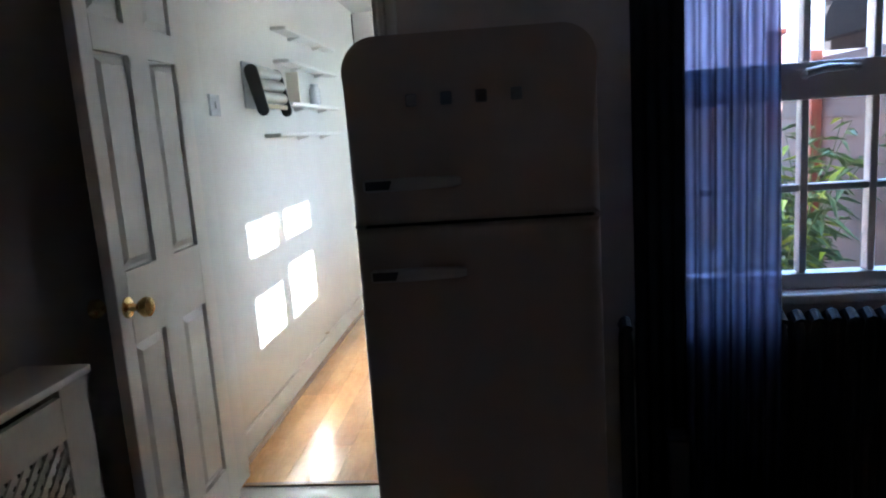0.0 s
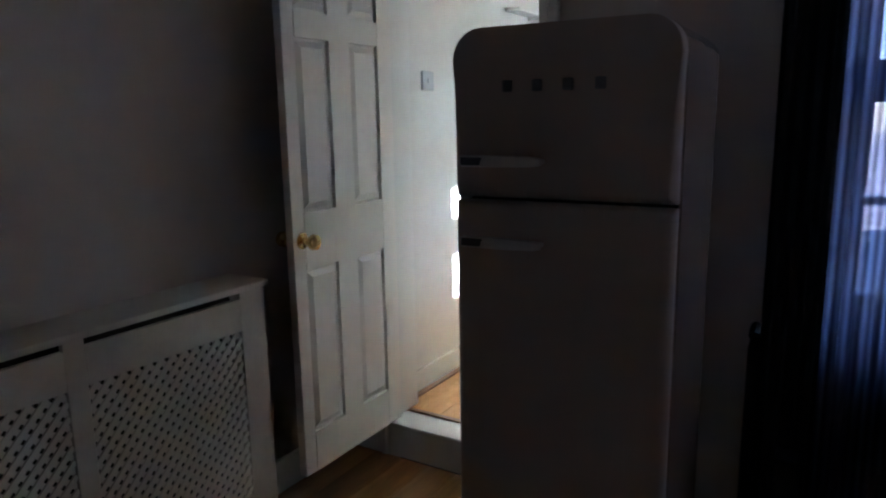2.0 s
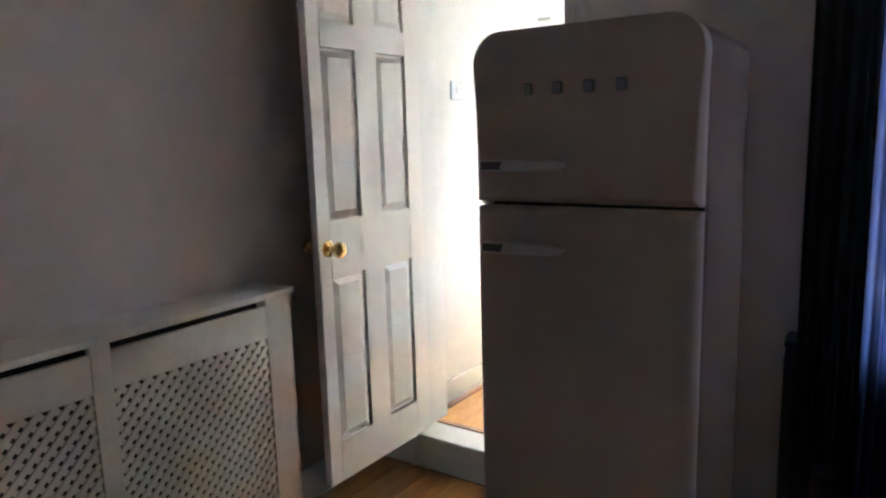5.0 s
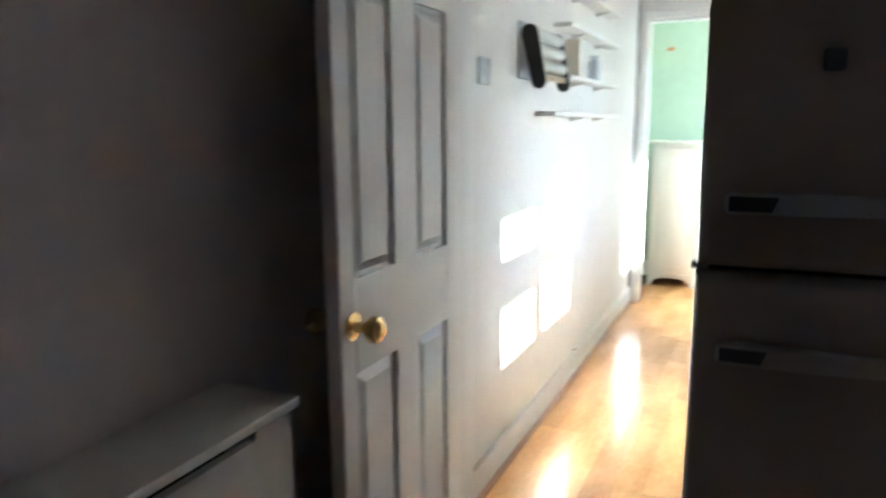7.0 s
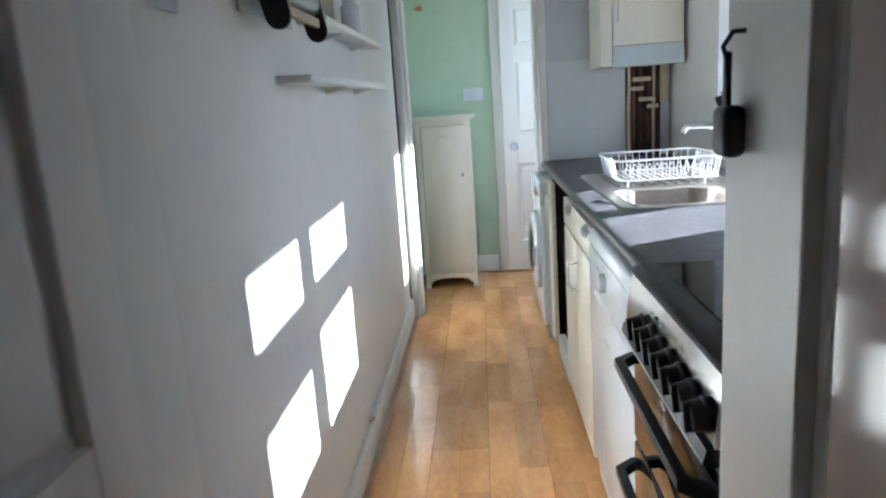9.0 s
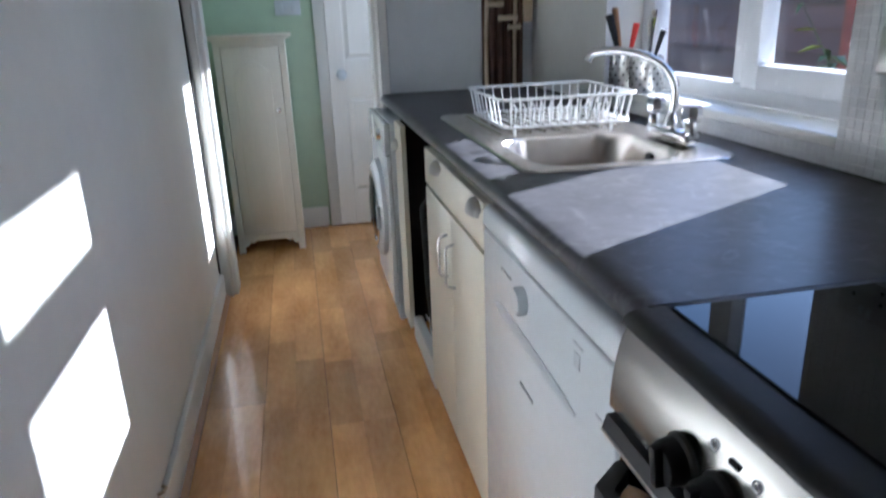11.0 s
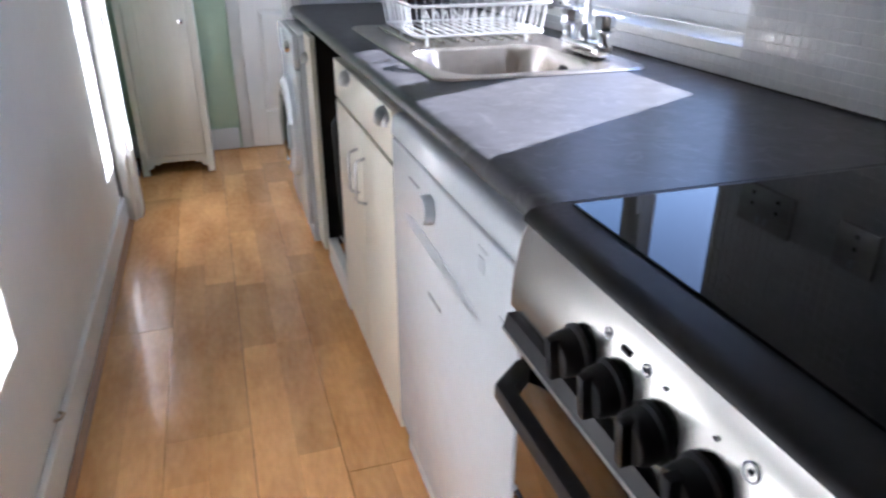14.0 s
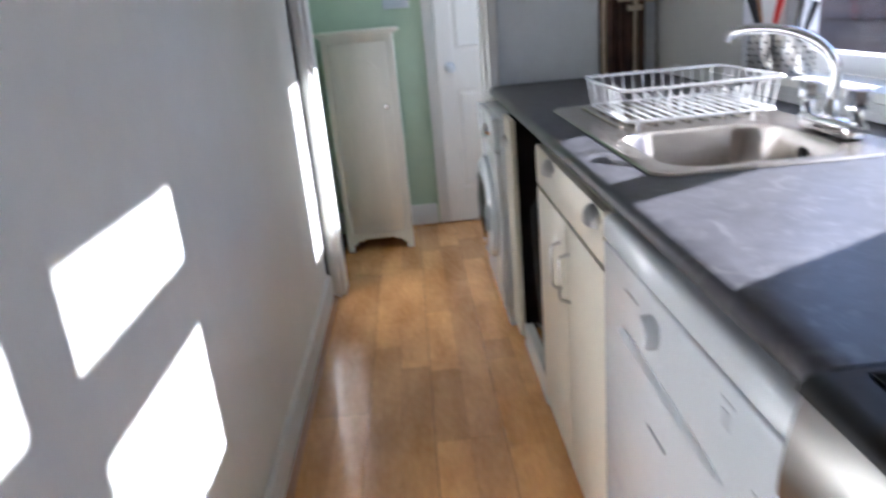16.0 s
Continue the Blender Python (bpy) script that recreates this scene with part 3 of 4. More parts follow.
def fridge():
    x0, x1, y0, y1, z0, z1, split = 0.135, 0.755, 3.785, 4.355, LOW, 1.57, 1.102
    t = thing("fridge", (0.445, 4.1, LOW), "cream retro fridge-freezer with rounded corners and two doors", "fridge")
    skew = radians(2.1)
    swing = Matrix.Rotation(skew, 3, "Z") @ Vector((0.445 - x0, 4.1 - y0, 0))
    t.location, t.rotation_euler = (x0 + swing.x, y0 + swing.y, LOW), (0, 0, skew)   # a little askew to the wall
    yd = y0 + 0.075
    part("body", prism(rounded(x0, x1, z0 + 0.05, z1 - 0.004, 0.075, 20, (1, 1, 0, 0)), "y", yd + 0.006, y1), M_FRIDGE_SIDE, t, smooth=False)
    part("gasket", prism(rounded(x0 + 0.008, x1 - 0.008, z0 + 0.06, z1 - 0.012, 0.07, 8, (1, 1, 0, 0)), "y", yd, yd + 0.006), M_RUBBER, t)
    part("plinth", box(x0 + 0.03, x1 - 0.03, yd + 0.03, y1 - 0.02, z0, z0 + 0.05), M_RUBBER, t)
    for c, d, nm in ((z0 + 0.06, split - 0.006, 0), (split + 0.006, z1, 1)):
        outline = rounded(x0, x1, c, d, 0.085, 10, (1, 1, 0, 0)) if nm else rounded(x0, x1, c, d, 0.01, 2, (0, 0, 0, 0))
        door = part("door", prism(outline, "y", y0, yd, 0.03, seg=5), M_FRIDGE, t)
        hz = 1.212 if nm else 0.985
        grip = [(0.172, hz - 0.010), (0.180, hz - 0.016), (0.30, hz - 0.015), (0.395, hz - 0.013), (0.413, hz - 0.008), (0.413, hz + 0.008), (0.395, hz + 0.013), (0.30, hz + 0.015), (0.180, hz + 0.016), (0.172, hz + 0.010)]
        h = prism(grip, "y", y0 - 0.044, y0 - 0.024, 0.007, seg=4)
        box(0.195, 0.235, y0 - 0.03, y0 + 0.008, hz - 0.010, hz + 0.010, 0.004, bm=h)
        box(0.385, 0.41, y0 - 0.03, y0 + 0.008, hz - 0.006, hz + 0.006, 0.003, bm=h)
        part("handle", h, M_STEEL, door, "dull chrome bar handle")
        part("grip_end", prism([(0.178, hz - 0.011), (0.236, hz - 0.011), (0.244, hz + 0.011), (0.178, hz + 0.011)], "y", y0 - 0.0455, y0 - 0.040, 0.002), M_IRON, door, "dark handle inlay")
        if nm:
            for i in range(4):
                cx = 0.302 + 0.0857 * i
                part("badge", box(cx - 0.014, cx + 0.014, y0 - 0.006, y0 + 0.002, 1.397, 1.428, 0.003), M_DGREY, door, "small raised metal badge block")
    part("hinge", box(x0 - 0.008, x0 + 0.02, yd - 0.03, yd + 0.01, split - 0.006, split + 0.006, 0.003), M_STEEL, t, "dull metal hinge cap")


fridge()


def cloth(name, x0, x1, y, z0, z1, folds, depth, mat, label, flare=0.0):
    bm = bmesh.new()
    nx, nz = folds * 8, 14
    rng = random.Random(len(name) + folds)
    ph = [rng.uniform(-0.5, 0.5) for _ in range(folds + 2)]
    rows = []
    for j in range(nz + 1):
        v = j / nz
        row = []
        for i in range(nx + 1):
            u = i / nx
            k = u * folds
            x = x0 + (x1 - x0) * u + flare * (1 - v) * (u - 0.3)
            yy = y + depth * math.sin(2 * math.pi * k + ph[int(k)] * 0.6 + 0.3 * math.sin(5 * v)) * (0.7 + 0.3 * (1 - v))
            row.append(bm.verts.new((x, yy, z0 + (z1 - z0) * v)))
        rows.append(row)
    for a, b in zip(rows, rows[1:]):
        for i in range(nx):
            bm.faces.new((a[i], a[i + 1], b[i + 1], b[i]))
    bmesh.ops.solidify(bm, geom=bm.faces, thickness=0.0015)
    return solo(name, bm, mat, label, "curtain")


cloth("sheer_curtain", 1.07, 1.34, 4.275, -0.05, 2.14, 6, 0.018, M_SHEER, "striped grey-blue sheer curtain hanging beside the window", 0.06)
cloth("dark_curtain", 0.915, 1.075, 4.28, -0.13, 2.14, 4, 0.02, M_CURTAIN, "dark heavy curtain hanging beside the sheer one")
solo("curtain_rail", tube([(0.85, 4.275, 2.16), (2.5, 4.275, 2.16)], 0.014, 10), M_IRON, "dark metal curtain pole above the window", "curtain pole")


def radiator():
    t = thing("radiator", (1.5, 4.36, LOW), "dark painted column radiator under the sash window", "radiator")
    x, i = 0.895, 0
    while x < 2.2:
        own = bmesh.new()
        for dy in (0.0, 0.05):
            yy = 4.335 + dy
            tube([(x, yy, LOW + 0.1), (x, yy, 0.60), (x, yy, 0.645)], [0.02, 0.02, 0.014], 8, own)
        tube([(x, 4.325, 0.645), (x, 4.36, 0.665), (x, 4.395, 0.645)], 0.02, 8, own)
        tube([(x, 4.325, LOW + 0.09), (x, 4.395, LOW + 0.09)], 0.022, 8, own)
        if i in (0, 24):
            tube([(x, 4.335, LOW + 0.1), (x, 4.335, LOW)], 0.016, 8, own)
            tube([(x, 4.385, LOW + 0.1), (x, 4.385, LOW)], 0.016, 8, own)
        part("column", own, M_SOOT, t)
        x, i = x + 0.055, i + 1


radiator()
t = thing("air_purifier", (1.02, 4.20, LOW), "small dark upright appliance with a glossy top by the curtain", "appliance")
part("body", box(0.985, 1.055, 4.165, 4.235, LOW, 0.325, 0.012, 3), M_SOOT, t)
part("top", box(0.987, 1.053, 4.167, 4.233, 0.325, 0.34, 0.006, 3), M_IRON, t)

# ---- kitchen things ----


def worktop():
    t = thing("worktop", (0.53, 6.6, 0.865), "black laminate kitchen worktop with a rounded front edge", "worktop")
    sx0, sx1, sy0, sy1 = 0.30, 0.79, 6.05, 7.00
    y0, y1 = 5.312, Y2 - 0.002
    prof = [(0.200, 0.867), (0.215, 0.867), (0.215, 0.905), (0.186, 0.905), (0.176, 0.902), (0.169, 0.895), (0.166, 0.886), (0.168, 0.876), (0.176, 0.869)]
    bm = prism(prof, "y", y0, y1)
    box(0.215, sx0, y0, y1, 0.867, 0.905, bm=bm)
    box(sx1, RX - 0.001, y0, y1, 0.867, 0.905, bm=bm)
    box(sx0, sx1, y0, sy0, 0.867, 0.905, bm=bm)
    box(sx0, sx1, sy1, y1, 0.867, 0.905, bm=bm)
    bmesh.ops.remove_doubles(bm, verts=bm.verts, dist=0.0005)
    part("slab", bm, M_WORKTOP, t)
    part("upstand_seal", tube([(RX - 0.004, y0, 0.908), (RX - 0.004, KY1 + 0.6, 0.908)], 0.005, 6), M_RUBBER, t)


worktop()


def ring_faces(bm, a, b):
    n = len(a)
    for k in range(n):
        bm.faces.new((a[k], a[(k + 1) % n], b[(k + 1) % n], b[k]))


def sink():
    t = thing("sink", (0.535, 6.5, 0.74), "stainless steel inset sink with a drainer beside its bowl", "sink")
    bm = bmesh.new()
    n = 6
    loops = [(rounded(0.268, 0.80, 6.032, 7.02, 0.05, n), 0.9065), (rounded(0.272, 0.796, 6.036, 7.016, 0.048, n), 0.911), (rounded(0.29, 0.78, 6.05, 6.50, 0.06, n), 0.911),
             (rounded(0.318, 0.70, 6.075, 6.475, 0.09, n), 0.909), (rounded(0.326, 0.692, 6.083, 6.467, 0.09, n), 0.898), (rounded(0.340, 0.678, 6.097, 6.453, 0.085, n), 0.775),
             (rounded(0.365, 0.653, 6.122, 6.428, 0.07, n), 0.752), (rounded(0.40, 0.62, 6.16, 6.39, 0.05, n), 0.748)]
    rings = [[bm.verts.new((u, v, z)) for u, v in pts] for pts, z in loops]
    for a, b in zip(rings, rings[1:]):
        ring_faces(bm, a, b)
    bm.faces.new(rings[-1])
    part("basin", bm, M_SINK, t)
    for i in range(9):
        x = 0.36 + i * 0.045
        part("drainer_ridge", tube([(x, 6.55, 0.911), (x, 6.57, 0.9135), (x, 6.94, 0.9135), (x, 6.96, 0.911)], 0.006, 8), M_SINK, t)
    part("waste", lathe([(0.035, 0), (0.035, 0.004), (0.02, 0.002), (0.002, 0.001)], pose(0.51, 6.27, 0.749), 20), M_CHROME, t)
    part("overflow", lathe([(0.014, 0), (0.013, 0.003), (0.002, 0.003)], pose(0.684, 6.27, 0.87, 0, -83, 0), 14), M_RUBBER, t, "dark overflow hole")


sink()


def tap():
    t = thing("mixer_tap", (0.735, 6.25, 0.911), "chrome kitchen mixer tap with a swan-neck spout", "tap")
    part("bridge", box(0.715, 0.765, 6.16, 6.36, 0.911, 0.948, 0.012, 3), M_CHROME, t)
    pts = [(0.74, 6.26, 0.94), (0.742, 6.26, 1.04)]
    for i in range(1, 13):
        a = radians(i * 9.2)
        pts.append((0.742 - 0.115 * (1 - math.cos(a)), 6.26 + 0.125 * (1 - math.cos(a)), 1.04 + 0.10 * math.sin(a)))
    ex, ey, ez = pts[-1]
    pts += [(ex - 0.012, ey + 0.006, ez - 0.02)]
    part("spout", tube(pts, 0.0115, 14), M_CHROME, t)
    part("collar", lathe([(0.02, 0), (0.02, 0.02), (0.015, 0.028), (0.0125, 0.04)], pose(0.74, 6.26, 0.946), 20), M_CHROME, t)
    for y in (6.17, 6.35):
        part("valve", lathe([(0.017, 0), (0.017, 0.03), (0.014, 0.034)], pose(0.74, y, 0.94), 18), M_CHROME, t)
        k = bmesh.new()
        lathe([(0.014, 0), (0.025, 0.006), (0.026, 0.035), (0.022, 0.042), (0.003, 0.044)], pose(0.74, y, 0.972), 8, k)
        part("tap_handle", k, M_CHROME, t, "faceted chrome tap handle")


tap()


def dish_rack():
    t = thing("dish_rack", (0.5, 6.55, 0.914), "white plastic-coated wire dish rack on the drainer", "dish rack")

    def rect(x0, x1, y0, y1, z, r=0.03):
        return [(u, v, z) for u, v in rounded(x0, x1, y0, y1, r, 4)]
    part("rim", tube(rect(0.325, 0.725, 6.42, 6.80, 1.022), 0.0042, 8, closed=True), M_COAT, t)
    part("base_rim", tube(rect(0.338, 0.712, 6.434, 6.786, 0.945), 0.0035, 8, closed=True), M_COAT, t)
    n = 13
    for i in range(n):
        f = (i + 0.5) / n
        xa, xb = 0.335 + 0.38 * f, 0.343 + 0.364 * f
        part("wire", tube([(xa, 6.42, 1.022), (xb, 6.434, 0.945), (xb, 6.786, 0.945), (xa, 6.80, 1.022)], 0.0024, 6), M_COAT, t)
    for i in range(8):
        f = (i + 0.5) / 8
        ya, yb = 6.44 + 0.34 * f, 6.444 + 0.332 * f
        for a, b in ((0.325, 0.338), (0.725, 0.712)):
            part("side_wire", tube([(a, ya, 1.022), (b, yb, 0.945)], 0.0024, 6), M_COAT, t)
    for i in range(11):
        x = 0.38 + i * 0.028
        part("plate_loop", tube([(x, 6.50, 0.947), (x - 0.004, 6.50, 0.985), (x + 0.008, 6.51, 1.0), (x + 0.018, 6.52, 0.985), (x + 0.016, 6.52, 0.947)], 0.002, 6), M_COAT, t)
    for x in (0.38, 0.67):
        for y in (6.475, 6.745):
            part("foot", tube([(x, y, 0.913), (x, y, 0.944)], 0.005, 8), M_COAT, t)


dish_rack()


def utensil_holder(x, y, r, h, label, tools):
    t = thing("utensil_holder", (x, y, 0.969), label, "utensil holder", "utensil holders")
    own = bmesh.new()
    n = 24
    prof = [(r - 0.003, 0.0), (r, 0.004), (r, h), (r - 0.003, h), (r - 0.003, 0.006)]
    lathe(prof, pose(x, y, 0.969), n, own)
    part("cup", own, M_STEEL, t)
    # flat dark squares painted for the shade in the holes
    holes = bmesh.new()
    for j in range(6):
        for k in range(n // 2):
            a = 2 * math.pi * (k + 0.5 * (j % 2)) / (n // 2)
            box(-0.0035, 0.0035, -0.001, 0.001, -0.0035, 0.0035, bm=holes, m=Matrix.Translation((x + (r + 0.0002) * math.cos(a), y + (r + 0.0002) * math.sin(a), 0.969 + 0.02 + j * (h - 0.04) / 5)) @ pose(0, 0, 0, 0, 0, math.degrees(a) + 90))
    part("perforation", holes, M_VOID_SHADE, t, "rows of dark punched holes", smooth=False)
    for name, mat, dx, dy, ln, rad, lab, cat in tools:
        top = (x + dx * 1.9, y + dy * 1.9, 0.975 + ln)
        bm = tube([(x + dx * 0.3, y + dy * 0.3, 0.976), (x + dx, y + dy, 0.975 + ln * 0.6), top], [rad * 0.5, rad * 0.6, rad], 8)
        solo(name, bm, mat, lab, cat, group="kitchen tools")


utensil_holder(0.925, 6.93, 0.052, 0.135, "perforated steel utensil holder on the window sill", [
    ("spatula", M_BLACK, -0.025, 0.02, 0.25, 0.016, "black plastic spatula handle standing in a holder", "spatula"),
    ("wooden_spoon", M_EDGE, -0.01, 0.03, 0.27, 0.012, "brown wooden spoon standing in a holder", "spoon"),
    ("scraper", M_RED, 0.015, -0.01, 0.22, 0.012, "red plastic scraper standing in a holder", "scraper")])
utensil_holder(0.935, 6.79, 0.055, 0.125, "wider perforated steel utensil holder on the window sill", [
    ("ladle", M_CHROME, 0.02, 0.02, 0.26, 0.010, "shiny steel ladle standing in a holder", "ladle"),
    ("whisk", M_CHROME, -0.005, -0.02, 0.24, 0.012, "shiny steel whisk standing in a holder", "whisk"),
    ("tongs", M_BLACK, 0.015, -0.025, 0.20, 0.010, "black handled tongs standing in a holder", "tongs")])


def cooker():
    x0, y0, y1 = 0.165, 4.70, 5.298
    t = thing("cooker", (0.5, 5.0, 0.0), "freestanding steel cooker with a black ceramic hob and black knobs", "cooker")
    part("body", box(x0 + 0.03, 0.80, y0, y1, 0.06, 0.892, 0.004), M_STEEL, t)
    part("plinth", box(x0 + 0.06, 0.78, y0 + 0.01, y1 - 0.01, 0.0, 0.06), M_BLACK, t)
    part("hob_frame", prism([(0.143, 0.893), (0.80, 0.893), (0.80, 0.909), (0.166, 0.909), (0.152, 0.906), (0.145, 0.900)], "y", y0 - 0.004, y1 + 0.004, 0.002), M_BLACK, t, "black moulded hob surround")
    part("hob", box(0.200, 0.785, y0 + 0.012, y1 - 0.012, 0.909, 0.9125, 0.001), M_CERAMIC, t, "black glossy ceramic hob")
    face = [(0.131, 0.785), (0.132, 0.805), (0.1345, 0.83), (0.1385, 0.855), (0.143, 0.875), (0.149, 0.892), (0.20, 0.892), (0.20, 0.785)]
    part("fascia", prism(face, "y", y0, y1, 0.0015), M_FASCIA, t, "brushed steel control panel with a rolled top")
    m0 = pose(0, 0, 0, 0, -96, 0)
    for i in range(7):
        y = 5.132 - 0.0655 * i
        at = Matrix.Translation((0.134, y, 0.821)) @ m0
        k = lathe([(0.028, 0), (0.028, 0.005), (0.025, 0.008), (0.0235, 0.022), (0.021, 0.026), (0.002, 0.027)], at, 24)
        box(-0.024, 0.023, -0.006, 0.006, 0.012, 0.036, 0.003, 2, bm=k, m=at)
        part("knob", k, M_BLACK, t, "black cooker knob")
    m1 = pose(0, 0, 0, 0, -102, 0)
    for y, r in ((5.094, 0.0055), (5.031, 0.0055), (4.903, 0.0075)):
        ring = [(0.1392 + 0.1 * r * math.sin(a), y + r * math.cos(a), 0.861 + r * math.sin(a)) for a in (2 * math.pi * k / 16 for k in range(16))]
        part("marking", tube(ring, 0.0008, 5, closed=True), M_GREY, t, "small printed ring")
        part("marking", lathe([(0.0028, 0), (0.0028, 0.0008), (0.001, 0.0009)], Matrix.Translation((0.1393, y, 0.861)) @ m1, 10), M_DGREY, t)
    for y in (5.004, 4.94, 4.87, 4.79):
        part("marking", lathe([(0.0025, 0), (0.0025, 0.0008), (0.001, 0.0009)], Matrix.Translation((0.1393, y, 0.861)) @ m1, 10), M_DGREY, t)
    part("marking", box(0.1375, 0.141, 5.056, 5.07, 0.858, 0.864, 0.0005), M_BLACK, t, "small black pilot window")
    ledge = part("door_ledge", prism([(0.116, 0.762), (0.122, 0.782), (0.20, 0.782), (0.20, 0.756), (0.126, 0.752)], "y", y0 + 0.004, y1 - 0.012, 0.002), M_BLACK, t, "black ledge above the oven door")
    part("trim", tube([(0.1165, y1 - 0.014, 0.7615), (0.1165, y0 + 0.006, 0.7615)], 0.0022, 6), M_STEEL, ledge, "thin bright steel strip")
    for za, zb in ((0.50, 0.752), (0.08, 0.49)):
        door = part("oven_door", box(x0 - 0.02, x0 + 0.03, y0 + 0.004, y1 - 0.004, za, zb, 0.006, 2), M_OVEN, t, "dark glass oven door")
        hz = zb - 0.052
        bar = bmesh.new()
        outline = [(x0 - 0.018, y1 - 0.012), (x0 - 0.018, y1 - 0.034), (x0 - 0.056, y1 - 0.062), (x0 - 0.056, y0 + 0.062), (x0 - 0.018, y0 + 0.034), (x0 - 0.018, y0 + 0.012), (x0 - 0.028, y0 + 0.012), (x0 - 0.072, y0 + 0.05), (x0 - 0.072, y1 - 0.05), (x0 - 0.028, y1 - 0.012)]
        prism(outline, "z", hz - 0.011, hz + 0.011, 0.003, bm=bar)
        part("handle", bar, M_BLACK, door, "black angular oven handle")


cooker()


def dishwasher():
    x, y0, y1 = 0.152, 5.315, 5.985
    t = thing("dishwasher", (0.45, 5.65, 0.0), "white freestanding dishwasher under the worktop", "dishwasher")
    part("body", box(x + 0.03, 0.80, y0 + 0.004, y1 - 0.004, 0.03, 0.84, 0.004), M_WHITE, t)
    part("top", prism([(x - 0.001, 0.823), (0.80, 0.823), (0.80, 0.865), (x + 0.016, 0.865), (x + 0.007, 0.862), (x + 0.001, 0.854)], "y", y0, y1 - 0.008, 0.004), M_WHITE, t)
    # dark strip stands in for the shade in the lid seam
    part("seal", box(x + 0.008, x + 0.04, y0 + 0.004, y1 - 0.012, 0.812, 0.824), M_RUBBER, t, "dark strip painted for the shaded gap below the lid")
    door = part("door", box(x, x + 0.03, y0, y1 - 0.008, 0.10, 0.815, 0.007, 3), M_WHITE, t)
    # flat grey patch paints the shading of a shallow scoop
    part("groove", prism([(5.49, 0.660), (5.84, 0.667), (5.89, 0.676), (5.86, 0.691), (5.80, 0.696), (5.49, 0.682), (5.45, 0.672)], "x", x - 0.0008, x + 0.004), M_SCOOP_SHADE, door, "tapered grip groove, its shade painted as flat pale grey")
    part("dial", lathe([(0.027, 0), (0.027, 0.012), (0.024, 0.018), (0.002, 0.019)], pose(x, 5.70, 0.757, 0, -90, 0), 28), M_WHITE, door, "white program dial")
    for i in range(4):
        part("indicator", box(x - 0.001, x + 0.002, 5.775 + i * 0.018, 5.785 + i * 0.018, 0.768, 0.773), M_DGREY, door)
    part("marking", box(x - 0.001, x + 0.002, 5.645, 5.72, 0.578, 0.584), M_DGREY, door)
    part("marking", box(x - 0.001, x + 0.002, 5.43, 5.465, 0.787, 0.791), M_GREY, door)
    part("marking", box(x - 0.001, x + 0.002, 5.44, 5.462, 0.752, 0.776), M_GREY, door)
    part("marking", box(x - 0.001, x + 0.002, 5.33, 5.38, 0.716, 0.720), M_GREY, door)
    part("plinth", box(x + 0.02, x + 0.05, y0 + 0.01, y1 - 0.01, 0.0, 0.095, 0.003), M_WHITE, t)


dishwasher()


def cup_pull(y, z, x, parent):
    own = bmesh.new()
    n, w, h, d = 10, 0.043, 0.036, 0.024
    grid = []
    for j in range(6):
        b = radians(90 * j / 5)
        grid.append([own.verts.new((x - d * math.sin(b) * (0.25 + 0.75 * math.sin(math.pi * i / n)), y - w * math.cos(math.pi * i / n) * (1 - 0.0 * j), z - h * 0.5 + h * math.cos(b) * (0.35 + 0.65 * math.sin(math.pi * i / n)))) for i in range(n + 1)])
    for a, b in zip(grid, grid[1:]):
        for i in range(n):
            own.faces.new((a[i], a[i + 1], b[i + 1], b[i]))
    bmesh.ops.solidify(own, geom=own.faces, thickness=0.002)
    return part("handle", own, M_STEEL, parent, "steel cup handle")


def sink_unit():
    x, y0, y1 = 0.158, 5.995, 6.70
    t = thing("sink_unit", (0.45, 6.35, 0.0), "cream painted sink cupboard with a drawer front and two doors", "cabinet")
    part("body", box(x + 0.02, 0.80, y0 + 0.002, y1, 0.10, 0.74, 0.002), M_CREAM, t)
    part("back_rail", box(x + 0.02, 0.25, y0 + 0.002, y1, 0.74, 0.864), M_CREAM, t)
    part("plinth", box(x + 0.03, x + 0.06, y0 + 0.002, y1, 0.0, 0.10), M_CREAM, t)
    d = part("drawer_front", box(x, x + 0.02, y0 + 0.002, y1 - 0.002, 0.752, 0.862, 0.003, 2), M_CREAM, t)
    cup_pull(6.055, 0.843, x, d)
    cup_pull(6.49, 0.843, x, d)
    mid = 6.345
    for a, b, hy in ((y0 + 0.002, mid - 0.002, mid - 0.045), (mid + 0.002, y1 - 0.002, mid + 0.045)):
        d = part("door", box(x, x + 0.02, a, b, 0.05, 0.742, 0.003, 2), M_CREAM, t)
        part("handle", tube([(x, hy, 0.672), (x - 0.022, hy, 0.665), (x - 0.026, hy, 0.655), (x - 0.026, hy, 0.565), (x - 0.022, hy, 0.555), (x, hy, 0.548)], 0.0036, 8), M_STEEL, d, "steel bow handle")


sink_unit()


